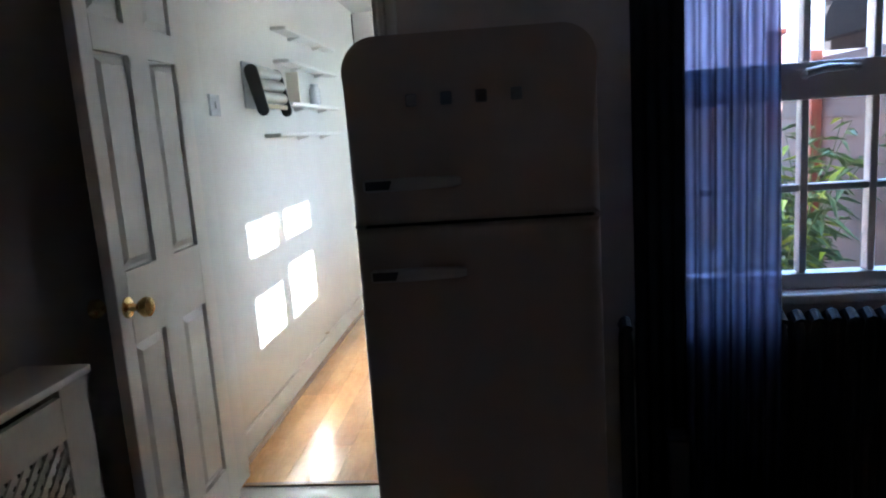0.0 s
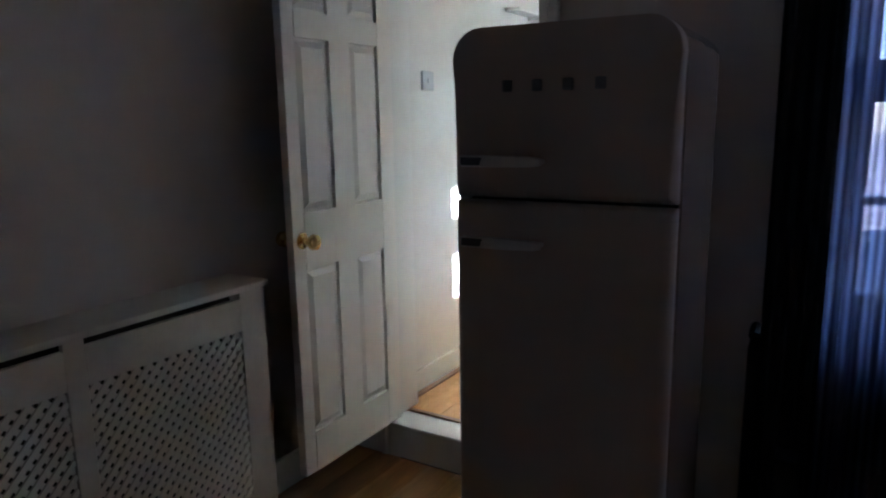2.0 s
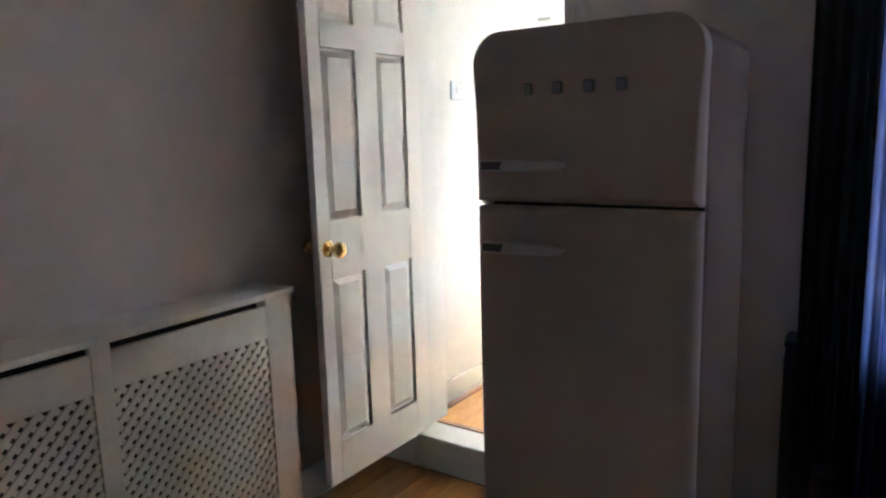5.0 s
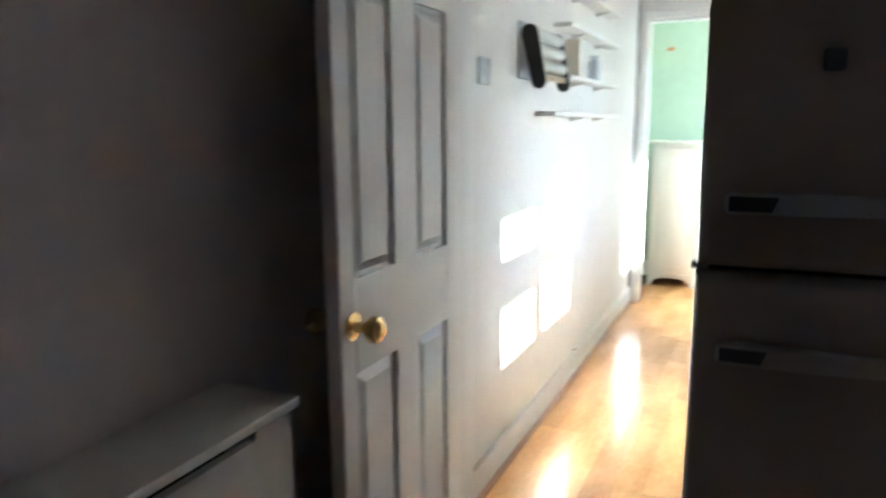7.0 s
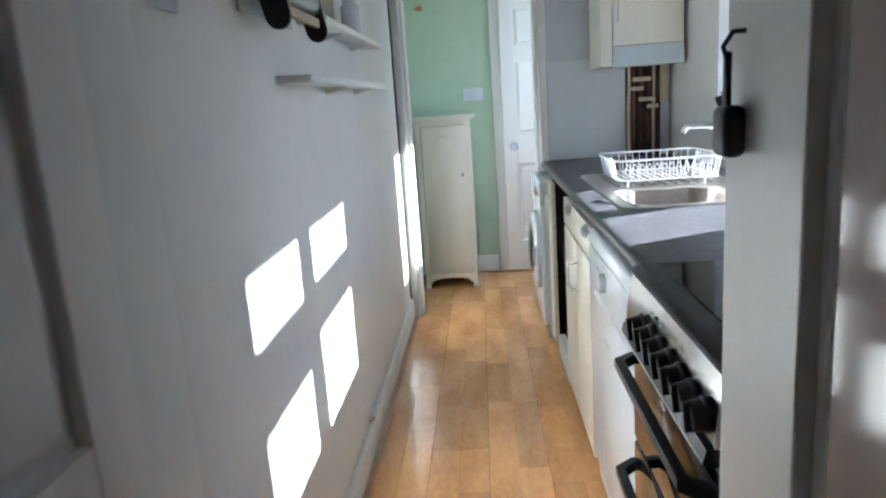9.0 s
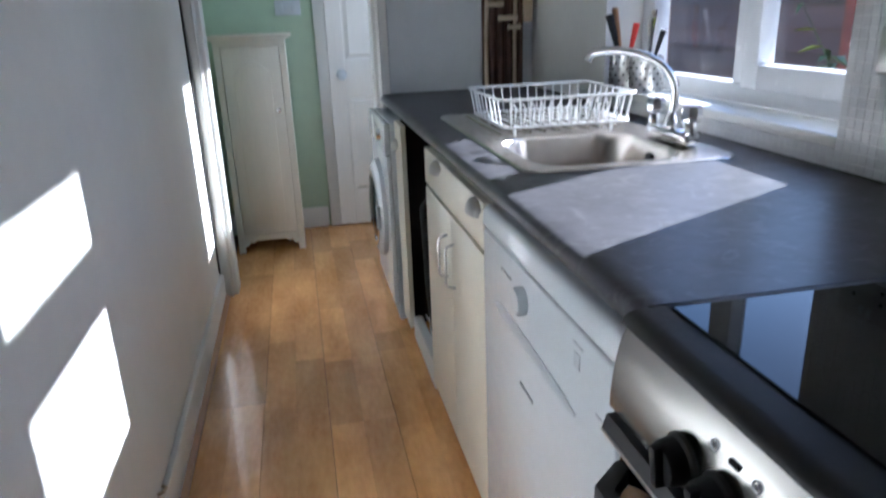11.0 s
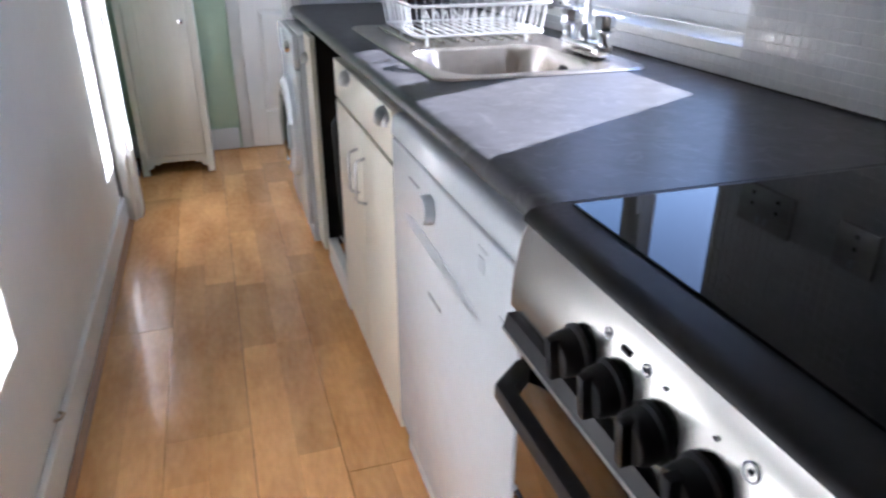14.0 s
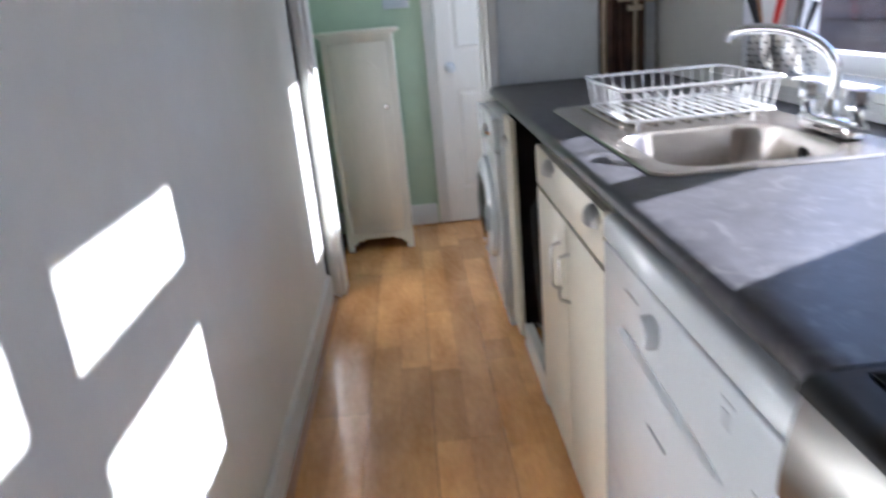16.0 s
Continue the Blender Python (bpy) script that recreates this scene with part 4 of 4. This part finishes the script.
def washing_machine():
    x, y0, y1 = 0.112, 7.312, 7.83
    t = thing("washing_machine", (0.4, 7.5, 0.0), "white front-loading washing machine under the worktop's end", "washing machine")
    part("body", box(x + 0.02, 0.66, y0, y1, 0.012, 0.85, 0.006, 2), M_WHITE, t)
    part("front", box(x, x + 0.02, y0, y1, 0.09, 0.72, 0.006, 2), M_WHITE, t)
    f = part("control_panel", box(x - 0.006, x + 0.02, y0, y1, 0.725, 0.85, 0.008, 3), M_WHITE, t)
    part("dial", lathe([(0.028, 0), (0.027, 0.016), (0.002, 0.018)], pose(x - 0.006, 7.44, 0.79, 0, -90, 0), 24), M_CHROME, f)
    part("display", box(x - 0.008, x, 7.52, 7.62, 0.765, 0.815, 0.002), M_DGREY, f)
    part("drawer", box(x - 0.009, x, 7.66, 7.81, 0.74, 0.835, 0.004), M_WHITE, f)
    m = pose(x, 7.57, 0.45, 0, -90, 0)
    d = part("door", lathe([(0.215, 0), (0.21, 0.02), (0.19, 0.034), (0.15, 0.034), (0.145, 0.02)], m, 40), M_WHITE, t)
    part("glass", lathe([(0.148, 0.0), (0.148, 0.026), (0.12, 0.044), (0.06, 0.052), (0.002, 0.054)], m, 40), M_OVEN, d, "dark domed porthole glass")
    part("ring", lathe([(0.168, 0.03), (0.168, 0.039), (0.150, 0.039), (0.150, 0.03)], m, 40), M_CHROME, d, "chrome porthole ring")
    part("grip", box(x - 0.045, x - 0.03, 7.375, 7.405, 0.40, 0.50, 0.005, 2), M_GREY, d)
    for y in (y0 + 0.05, y1 - 0.05):
        part("foot", lathe([(0.02, 0), (0.02, 0.012), (0.012, 0.014)], pose(x + 0.07, y, 0.0), 14), M_RUBBER, t)
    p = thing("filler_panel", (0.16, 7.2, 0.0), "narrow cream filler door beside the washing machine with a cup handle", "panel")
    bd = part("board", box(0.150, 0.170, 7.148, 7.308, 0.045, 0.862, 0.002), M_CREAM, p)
    # near-black colour here stands for the gap's unlit side
    part("return", box(0.170, 0.66, 7.290, 7.308, 0.0, 0.862), M_VOID_SHADE, p, "inner board coloured dark for the shade in the gap")
    cup_pull(7.262, 0.778, 0.150, bd)
    solo("plinth_block", box(0.165, 0.20, 6.72, 7.15, 0.0, 0.095, 0.004), M_TRIM, "white plinth board across the gap at the floor", "plinth")
    solo("drain_hose", tube([(0.24, 7.05, 0.06), (0.22, 7.0, 0.10), (0.20, 6.96, 0.3), (0.19, 6.95, 0.60), (0.22, 6.92, 0.66), (0.28, 6.88, 0.64), (0.32, 6.86, 0.3), (0.33, 6.86, 0.0)], 0.013, 10), M_RUBBER, "dark grey drain hose looped in the gap", "hose")
    v = thing("stop_valve", (0.21, 7.02, 0.0), "small chrome valve on a pipe near the floor", "valve")
    part("pipe", tube([(0.215, 7.02, 0.0), (0.215, 7.02, 0.13)], 0.008, 8), M_CHROME, v)
    part("body", tube([(0.215, 7.05, 0.13), (0.215, 6.99, 0.13)], 0.012, 10), M_CHROME, v)
    part("lever", box(0.195, 0.23, 7.0, 7.04, 0.143, 0.149, 0.002), M_CHROME, v)


washing_machine()
# back sheet whose dark colour paints the shade deep in the gap
structure("wall_gap_back", box(0.70, 0.72, 6.70, 7.142, 0.0, 0.864), M_VOID_SHADE, "back of the gap under the worktop, its shade painted as near-black")


def free_cupboard():
    x0, x1, y0, y1 = -0.612, -0.245, 8.478, 8.86
    t = thing("cupboard", ((x0 + x1) / 2, 8.67, 0), "tall narrow cream painted cupboard standing against the green wall", "cupboard")
    h = 1.15
    part("side", box(x0, x0 + 0.018, y0 + 0.01, y1, 0.0, h), M_CUPB, t)
    part("side", box(x1 - 0.018, x1, y0 + 0.01, y1, 0.0, h), M_CUPB, t)
    part("back", box(x0 + 0.018, x1 - 0.018, y1 - 0.012, y1, 0.07, h), M_CUPB, t)
    part("base", box(x0 + 0.018, x1 - 0.018, y0 + 0.02, y1 - 0.012, 0.075, 0.092), M_CUPB, t)
    bm = box(x0 + 0.0, x0 + 0.035, y0, y0 + 0.02, 0.0, h, 0.002)
    box(x1 - 0.035, x1, y0, y0 + 0.02, 0.0, h, 0.002, bm=bm)
    box(x0 + 0.035, x1 - 0.035, y0, y0 + 0.02, h - 0.03, h, bm=bm)
    a, b = x0 + 0.035, x1 - 0.035
    prism([(a, 0.10), (a, 0.035), (a + 0.02, 0.04), (a + 0.035, 0.062), (a + 0.05, 0.055), (a + 0.07, 0.068), (b - 0.07, 0.068), (b - 0.05, 0.055), (b - 0.035, 0.062), (b - 0.02, 0.04), (b, 0.035), (b, 0.10)], "y", y0, y0 + 0.02, bm=bm)
    part("face_frame", bm, M_CUPB, t)
    d = part("door", box(a + 0.003, b - 0.003, y0 - 0.004, y0 + 0.014, 0.104, h - 0.034, 0.003, 2), M_CUPB, t)
    # arched raised panel
    pa, pb, za, zb = a + 0.055, b - 0.055, 0.17, 1.0
    arch = [(pa, za), (pb, za), (pb, zb - 0.02)] + [(pb - (pb - pa) * i / 12, zb + 0.05 * math.sin(math.pi * i / 12) ** 2) for i in range(1, 12)] + [(pa, zb - 0.02)]
    part("field", prism(arch, "y", y0 - 0.011, y0 - 0.003, 0.006), M_CUPB, d)
    part("knob", lathe([(0.006, 0), (0.006, 0.012), (0.014, 0.02), (0.011, 0.028), (0.002, 0.03)], pose(b - 0.03, y0 - 0.004, 0.79, 90, 0, 0), 16), M_CHROME, d, "small chrome knob")
    part("top", box(x0 - 0.03, x1 + 0.035, y0 - 0.03, y1, h + 0.012, h + 0.03, 0.005, 2), M_CUPB, t)
    part("cornice", prism([(x0 - 0.005, h), (x1 + 0.005, h), (x1 + 0.025, h + 0.012), (x0 - 0.02, h + 0.012)], "y", y0 - 0.02, y1), M_CUPB, t)


free_cupboard()


def boiler_cupboard():
    t = thing("wall_cabinet", (0.7, 7.6, 1.40), "cream wall cabinet with a grey front on the back wall", "cabinet")
    part("body", box(0.46, 0.88, 7.52, Y2 - 0.002, 1.40, 2.20, 0.003), M_CREAM, t)
    d = part("door", box(0.46, 0.52, 7.50, 7.52, 1.40, 2.20, 0.003), M_CREAM, t)
    d = part("door", box(0.524, 0.88, 7.50, 7.52, 1.50, 2.20, 0.003), M_CREAM, t)
    part("handle", tube([(0.545, 7.50, 1.62), (0.545, 7.475, 1.63), (0.545, 7.475, 1.75), (0.545, 7.50, 1.76)], 0.005, 8), M_STEEL, d)
    part("valance", box(0.524, 0.88, 7.495, 7.515, 1.395, 1.497, 0.003), M_WALL_B, t, "blue-grey lower panel")
    t = thing("boiler_pipes", (0.74, 7.8, 0.905), "brown lagged pipes and fittings below the wall cabinet", "pipes")
    part("duct_board", box(0.655, 0.845, 7.835, 7.857, 0.907, 1.398), M_BROWN, t)
    for x, r, mat in ((0.665, 0.010, M_BEIGE), (0.695, 0.015, M_BROWN), (0.735, 0.016, M_BROWN), (0.775, 0.012, M_BROWN), (0.80, 0.009, M_BEIGE), (0.83, 0.010, M_BROWN)):
        part("pipe", tube([(x, 7.815, 0.907), (x, 7.815, 1.15), (x + 0.004, 7.81, 1.30), (x, 7.80, 1.40)], r, 10), mat, t)
    for x, z, w in ((0.70, 1.28, 0.08), (0.76, 1.22, 0.09), (0.73, 1.33, 0.10), (0.79, 1.18, 0.06)):
        part("fitting", box(x - w / 2, x + w / 2, 7.77, 7.80, z - 0.012, z + 0.012, 0.005, 2), M_BEIGE, t)
    part("board", box(0.83, 0.87, 7.76, 7.79, 1.20, 1.398, 0.003), M_BEIGE, t, "upright beige board")


boiler_cupboard()


part("splash_panel", box(OX1 + 0.05, 0.655, Y2 - 0.006, Y2, 0.907, 1.46, 0.001), M_SPLASH, bpy.data.objects["wall_kitchen_north"], "paler wipeable lower wall panel")
part("splash_panel", box(0.845, RX, Y2 - 0.006, Y2, 0.907, 1.46, 0.001), M_SPLASH, bpy.data.objects["wall_kitchen_north"])


def socket(y, z, w, h, label, double):
    t = thing("power_socket", (RX, y, z), label, "socket")
    part("plate", box(RX - 0.020, RX - 0.008, y - w / 2, y + w / 2, z - h / 2, z + h / 2, 0.003, 2), M_STEEL, t, "brushed steel face plate")
    for s in ((-1, 1) if double else (0,)):
        yy = y + s * 0.035
        for dy, dz in ((0, 0.012), (-0.011, -0.012), (0.011, -0.012)):
            # dark flat patch for the shade inside each pin hole
            part("hole", box(RX - 0.021, RX - 0.018, yy - 0.0042, yy + 0.0042, z - 0.014 + dz - 0.0036, z - 0.014 + dz + 0.0036), M_VOID_SHADE, t)
        part("switch", box(RX - 0.024, RX - 0.019, y + s * 0.010 - 0.006, y + s * 0.010 + 0.006, z + 0.018, z + 0.036, 0.0015), M_WHITE, t)


socket(5.70, 1.155, 0.146, 0.088, "brushed steel double power socket on the mosaic tiles", True)
socket(5.47, 1.15, 0.088, 0.088, "brushed steel single power socket on the mosaic tiles", False)
t = thing("light_switch", (WX, 4.867, 1.498), "white light switch plate on the kitchen wall", "switch")
part("plate", box(WX, WX + 0.012, 4.82, 4.914, 1.455, 1.541, 0.003, 2), M_WHITE, t)
part("rocker", box(WX + 0.012, WX + 0.018, 4.858, 4.876, 1.485, 1.511, 0.002), M_WHITE, t)
t = thing("light_switch", (-0.21, Y3, 1.31), "white double switch plate on the green wall", "switch")
part("plate", box(-0.285, -0.14, Y3 - 0.011, Y3, 1.27, 1.355, 0.003, 2), M_WHITE, t)
for x in (-0.25, -0.18):
    part("rocker", box(x - 0.012, x + 0.012, Y3 - 0.016, Y3 - 0.011, 1.295, 1.33, 0.002), M_WHITE, t)


def roll_dispenser():
    t = thing("roll_dispenser", (WX, 5.42, 1.6), "wall-mounted black and silver kitchen roll dispenser", "dispenser")
    part("back_plate", box(WX, WX + 0.008, 5.225, 5.63, 1.495, 1.705, 0.003), M_GREY, t)
    for y in (5.25, 5.60):
        (ax, az, ar), (bx, bz, br) = (WX + 0.038, 1.662, 0.032), (WX + 0.078, 1.482, 0.026)
        tilt = math.atan2(bz - az, bx - ax)
        pl = [(ax + ar * math.cos(tilt + math.pi / 2 + math.pi * k / 8), az + ar * math.sin(tilt + math.pi / 2 + math.pi * k / 8)) for k in range(9)]
        pl += [(bx + br * math.cos(tilt - math.pi / 2 + math.pi * k / 8), bz + br * math.sin(tilt - math.pi / 2 + math.pi * k / 8)) for k in range(9)]
        part("end_plate", prism(pl, "y", y - 0.008, y + 0.008, 0.004), M_BLACK, t, "black shaped end plate")
    for dx, z, r in ((0.042, 1.658, 0.030), (0.054, 1.602, 0.030), (0.064, 1.545, 0.028)):
        part("roll", tube([(WX + dx, 5.256, z), (WX + dx, 5.594, z)], r, 16), M_STEEL, t, "silver foil roll")
    part("cutter", box(WX + 0.075, WX + 0.087, 5.256, 5.594, 1.49, 1.512, 0.002), M_BEIGE, t)


roll_dispenser()
for z, y0 in ((1.355, 5.45), (1.515, 5.70), (1.735, 5.70), (1.90, 5.70)):
    t = thing("wall_shelf", (WX, 6.3, z), "white painted wall shelf on a bracket", "shelf", "kitchen wall shelves")
    part("board", box(WX, WX + 0.085, y0, 6.78, z, z + 0.02, 0.003), M_TRIM, t)
    for y in (6.0, 6.5):
        part("bracket", prism([(WX, z - 0.02), (WX + 0.012, z - 0.02), (WX + 0.07, z - 0.004), (WX + 0.07, z), (WX, z)], "y", y - 0.008, y + 0.008), M_TRIM, t)
t = thing("recipe_book", (WX + 0.04, 5.9, 1.536), "pale thin book standing on the wall shelf", "book")
part("cover", box(WX + 0.008, WX + 0.075, 5.87, 5.89, 1.536, 1.70, 0.002), M_CREAM, t)
part("pages", box(WX + 0.012, WX + 0.07, 5.873, 5.887, 1.70, 1.703), M_TRIM, t)
solo("storage_jar", lathe([(0.03, 0), (0.032, 0.01), (0.032, 0.09), (0.022, 0.105), (0.024, 0.125), (0.003, 0.127)], pose(WX + 0.045, 6.3, 1.536), 20), M_WHITE, "white china jar standing on the wall shelf", "jar")
t = thing("key_pouch", (0.11, 4.57, 1.2), "black leather key pouch hanging from a hook in the doorway", "key pouch")
part("hook", tube([(0.113, 4.57, 1.345), (0.10, 4.57, 1.345), (0.09, 4.57, 1.33), (0.095, 4.57, 1.315)], 0.003, 8), M_IRON, t)
part("strap", box(0.092, 0.098, 4.563, 4.577, 1.265, 1.325, 0.002), M_BLACK, t)
part("pouch", box(0.086, 0.111, 4.55, 4.595, 1.212, 1.268, 0.009, 3), M_BLACK, t)
solo("wooden_plaque", prism([(-0.60, 1.92), (-0.55, 1.95), (-0.53, 1.925), (-0.55, 1.905)], "y", Y3 - 0.02, Y3 - 0.001, 0.003), M_ORANGE, "small orange wooden plaque on the green wall", "plaque")
# thin dark upright line beside the architrave, drawn as a tube
solo("cable", tube([(WX + 0.004, Y2 - 0.052, 0.13), (WX + 0.004, Y2 - 0.052, 2.3)], 0.0045, 6), M_RUBBER, "thin dark line running up beside the architrave", "cable")
solo("cable_clip", tube([(WX + 0.001, 6.17, 0.135), (WX + 0.014, 6.175, 0.137), (WX + 0.018, 6.20, 0.133), (WX + 0.006, 6.215, 0.128)], 0.004, 8), M_BEIGE, "small brown cable clip above the skirting board", "clip")
# ---- the yard ----
solo("ground", box(-60, 60, -60, 60, -0.6, -0.42), M_GROUND, "paved yard ground reaching away", "ground", "structure")
t = thing("fence", (3.3, 8.0, -0.42), "brown wooden board fence along the yard", "fence")
for i in range(13):
    z = -0.42 + i * 0.165
    part("board", prism([(3.285, z), (3.325, z), (3.318, z + 0.18), (3.31, z + 0.18)], "y", 4.7, 14.0), M_FENCE, t)
for y in (4.72, 6.6, 8.5, 11.6):
    part("post", box(3.20, 3.295, y, y + 0.09, -0.42, 1.80, 0.006), M_POST, t)
t = thing("garden_post", (2.55, 7.6, -0.42), "red-brown square timber post with a cap", "post")
part("shaft", box(2.51, 2.60, 7.55, 7.64, -0.42, 1.86, 0.006), M_POST, t)
part("cap", box(2.49, 2.62, 7.53, 7.66, 1.86, 1.90, 0.01, 2), M_POST, t)


def house():
    t = thing("house", (4.5, 13.3, -0.42), "pale rendered neighbouring house with a dark window", "house")
    part("wall", box(3.4, 5.7, 11.6, 15, -0.42, 3.3), M_RENDER, t)
    part("roof", prism([(11.4, 3.3), (15.2, 3.3), (13.3, 4.3)], "x", 3.3, 5.8), M_ROOF, t)
    for x in (4.55,):
        w = part("window", box(x, x + 0.6, 11.53, 11.6, 1.95, 2.95, 0.01), M_PVC, t)
        part("pane", box(x + 0.05, x + 0.55, 11.51, 11.53, 2.0, 2.9), M_OVEN, w)


house()
# unseen added block: stops sun at the sash, pale to bounce some light
t = thing("neighbour_extension", (5.2, 4.9, -0.42), "unseen pale block added over the fence to keep sun off the sash window", "house")
part("wall", box(3.40, 7.0, 2.5, 6.72, -0.42, 3.25), M_RENDER, t)
part("roof", prism([(3.3, 3.25), (7.1, 3.25), (7.1, 3.45), (3.4, 3.32)], "y", 2.4, 6.8), M_ROOF, t)
t = thing("outbuilding", (6.9, 10.5, -0.42), "dark brick outbuilding with a slate roof and finial", "outbuilding")
part("wall", box(5.6, 8.2, 9.4, 12.0, -0.42, 2.3), M_BRICK, t)
part("roof", prism([(9.2, 2.3), (12.2, 2.3), (10.7, 3.4)], "x", 5.4, 8.4), M_ROOF, t)
part("finial", lathe([(0.10, 0), (0.06, 0.15), (0.02, 0.35), (0.04, 0.42), (0.01, 0.55), (0.002, 0.6)], pose(5.5, 10.7, 3.36), 10), M_IRON, t)


def plant(x, y, z, h, n, seed, mats, label, name="shrub"):
    rng = random.Random(seed)
    t = thing(name, (x, y, z), label, "plant", "yard plants")
    stems, leaves, lime = bmesh.new(), bmesh.new(), bmesh.new()
    for i in range(n):
        a = rng.uniform(0, 6.28)
        hh = h * rng.uniform(0.55, 1.0)
        lean = rng.uniform(0.1, 0.45)
        pts = [(x + 0.04 * math.cos(a), y + 0.04 * math.sin(a), z)] + [(x + lean * hh * f * f * math.cos(a), y + lean * hh * f * f * math.sin(a), z + hh * f) for f in (0.35, 0.7, 1.0)]
        tube(pts, [0.008, 0.007, 0.005, 0.002], 5, stems)
        for j in range(16):
            f = rng.uniform(0.3, 1.0)
            c = Vector((x + lean * hh * f * f * math.cos(a), y + lean * hh * f * f * math.sin(a), z + hh * f))
            b = rng.uniform(0, 6.28)
            d = Vector((math.cos(b), math.sin(b), rng.uniform(-0.5, 0.35)))
            ln, w = rng.uniform(0.12, 0.26), rng.uniform(0.012, 0.026)
            s = d.cross(Vector((0, 0, 1))).normalized() * w
            tgt = lime if rng.random() < 0.15 else leaves
            v = [tgt.verts.new(p) for p in (c, c + d * ln * 0.4 + s, c + d * ln - Vector((0, 0, ln * 0.3)), c + d * ln * 0.4 - s)]
            tgt.faces.new((v[0], v[1], v[2]))
            tgt.faces.new((v[0], v[2], v[3]))
    part("stems", stems, mats[0], t)
    part("foliage", leaves, mats[0], t, smooth=False)
    part("young_leaves", lime, mats[1], t, "yellow-green young leaves", smooth=False)


plant(2.35, 6.9, -0.42, 1.75, 16, 3, (M_LEAF, M_LEAF2), "leafy green shrub in the yard before the fence")
plant(2.85, 7.7, -0.42, 1.7, 16, 8, (M_LEAF, M_LEAF2), "leafy green shrub beside the garden post")
plant(2.0, 6.2, -0.42, 1.5, 12, 5, (M_LEAF, M_LEAF2), "low leafy green shrub in the yard")


# ---- floor planks and tiles, the many alike pieces ----
def planks(parent_name, x0, x1, y0, y1, z, w, lengths, mat, gap=0.0018, seed=1):
    parent = bpy.data.objects[parent_name]
    rng = random.Random(seed)
    cache = {}
    x = x0
    while x < x1 - 0.02:
        xe = min(x + w, x1)
        y = y0 - rng.uniform(0, lengths)
        while y < y1:
            a, b = max(y, y0), min(y + lengths, y1)
            if b - a > 0.03:
                key = (round(xe - x, 3), round(b - a, 3))
                if key not in cache:
                    bm = box(0, xe - x - gap, 0, b - a - gap, -0.012, 0, 0.0012)
                    cache[key] = finish(bm, "plank", mat)
                ob = new("plank", cache[key])
                ob.location = (x, a, z)
                ob.parent = parent
            y += lengths
        x = xe




def laminate():
    """Two-strip boards: tight seams inside a board, open joints round it."""
    floor, rng = bpy.data.objects["floor_kitchen"], random.Random(4)
    w, ln, x, k = 0.2135, 1.30, -0.634, 0
    while x < 0.88:
        y = 4.535 - (0.35, 0.955, 0.55, 1.2)[k % 4]
        while y < 8.90:
            for half in (0, 1):
                a = max(y, 4.535)
                end = min(y + ln, 8.90)
                while end - a > 0.02:
                    b = min(a + rng.uniform(0.36, 0.66), end)
                    if end - b < 0.15:
                        b = end
                    x0 = x + half * w / 2
                    x1 = min(x0 + w / 2, 0.90)
                    lo, hi = (0.0007, 0.0001) if half == 0 else (0.0001, 0.0007)
                    last = 0.0011 if b == end else 0.0002
                    if x1 - x0 > 0.02:
                        ob = new("plank", finish(box(0, x1 - x0 - lo - hi, 0, b - a - last, -0.012, 0, 0.0006 if last > 0.001 else 0.0002), "plank", M_FLOOR))
                        ob.location, ob.parent = (x0 + lo, a, 0), floor
                    a = b
            y += ln
        x, k = x + w, k + 1


laminate()
planks("floor_dining", -0.80, 2.6, -2.95, 4.405, LOW, 0.14, 2.2, M_FLOOR2, 0.003, seed=9)


def mosaic():
    wall = bpy.data.objects["wall_kitchen_east"]
    part("grout", box(RX - 0.0078, RX, Y1, KY0, 0.907, 1.62), M_GROUT, wall)
    part("grout", box(RX - 0.0078, RX, KY0, KY1 + 0.6, 0.907, 0.9505), M_GROUT, wall)
    p, s = 0.0222, 0.0205
    bm = box(-0.003, 0, -s / 2, s / 2, -s / 2, s / 2, 0.0009)
    me = finish(bm, "tile", M_TILE)
    rest = bmesh.new()
    y, count = KY0 + 53.5 * p - 0.001, 0
    while y > Y1 + s / 2:
        z = 0.907 + p / 2
        while z < (0.945 if y > KY0 else 1.62):
            if 5.30 < y < 6.4 and z < 1.10 and count < 300:
                ob = new("tile", me)
                ob.location, ob.parent = (RX - 0.006, y, z), wall
                count += 1
            else:
                v = [rest.verts.new((RX - 0.009, y + a * s / 2, z + b * s / 2)) for a, b in ((-1, -1), (1, -1), (1, 1), (-1, 1))]
                u = [rest.verts.new((RX - 0.006, y + a * s / 2, z + b * s / 2)) for a, b in ((-1, -1), (1, -1), (1, 1), (-1, 1))]
                rest.faces.new(v)
                for k in range(4):
                    rest.faces.new((u[k], u[(k + 1) % 4], v[(k + 1) % 4], v[k]))
            z += p
        y -= p
    ob = part("tile_field", rest, M_TILE_S, wall, smooth=False)
    tagged(ob, kind="stuff")


mosaic()
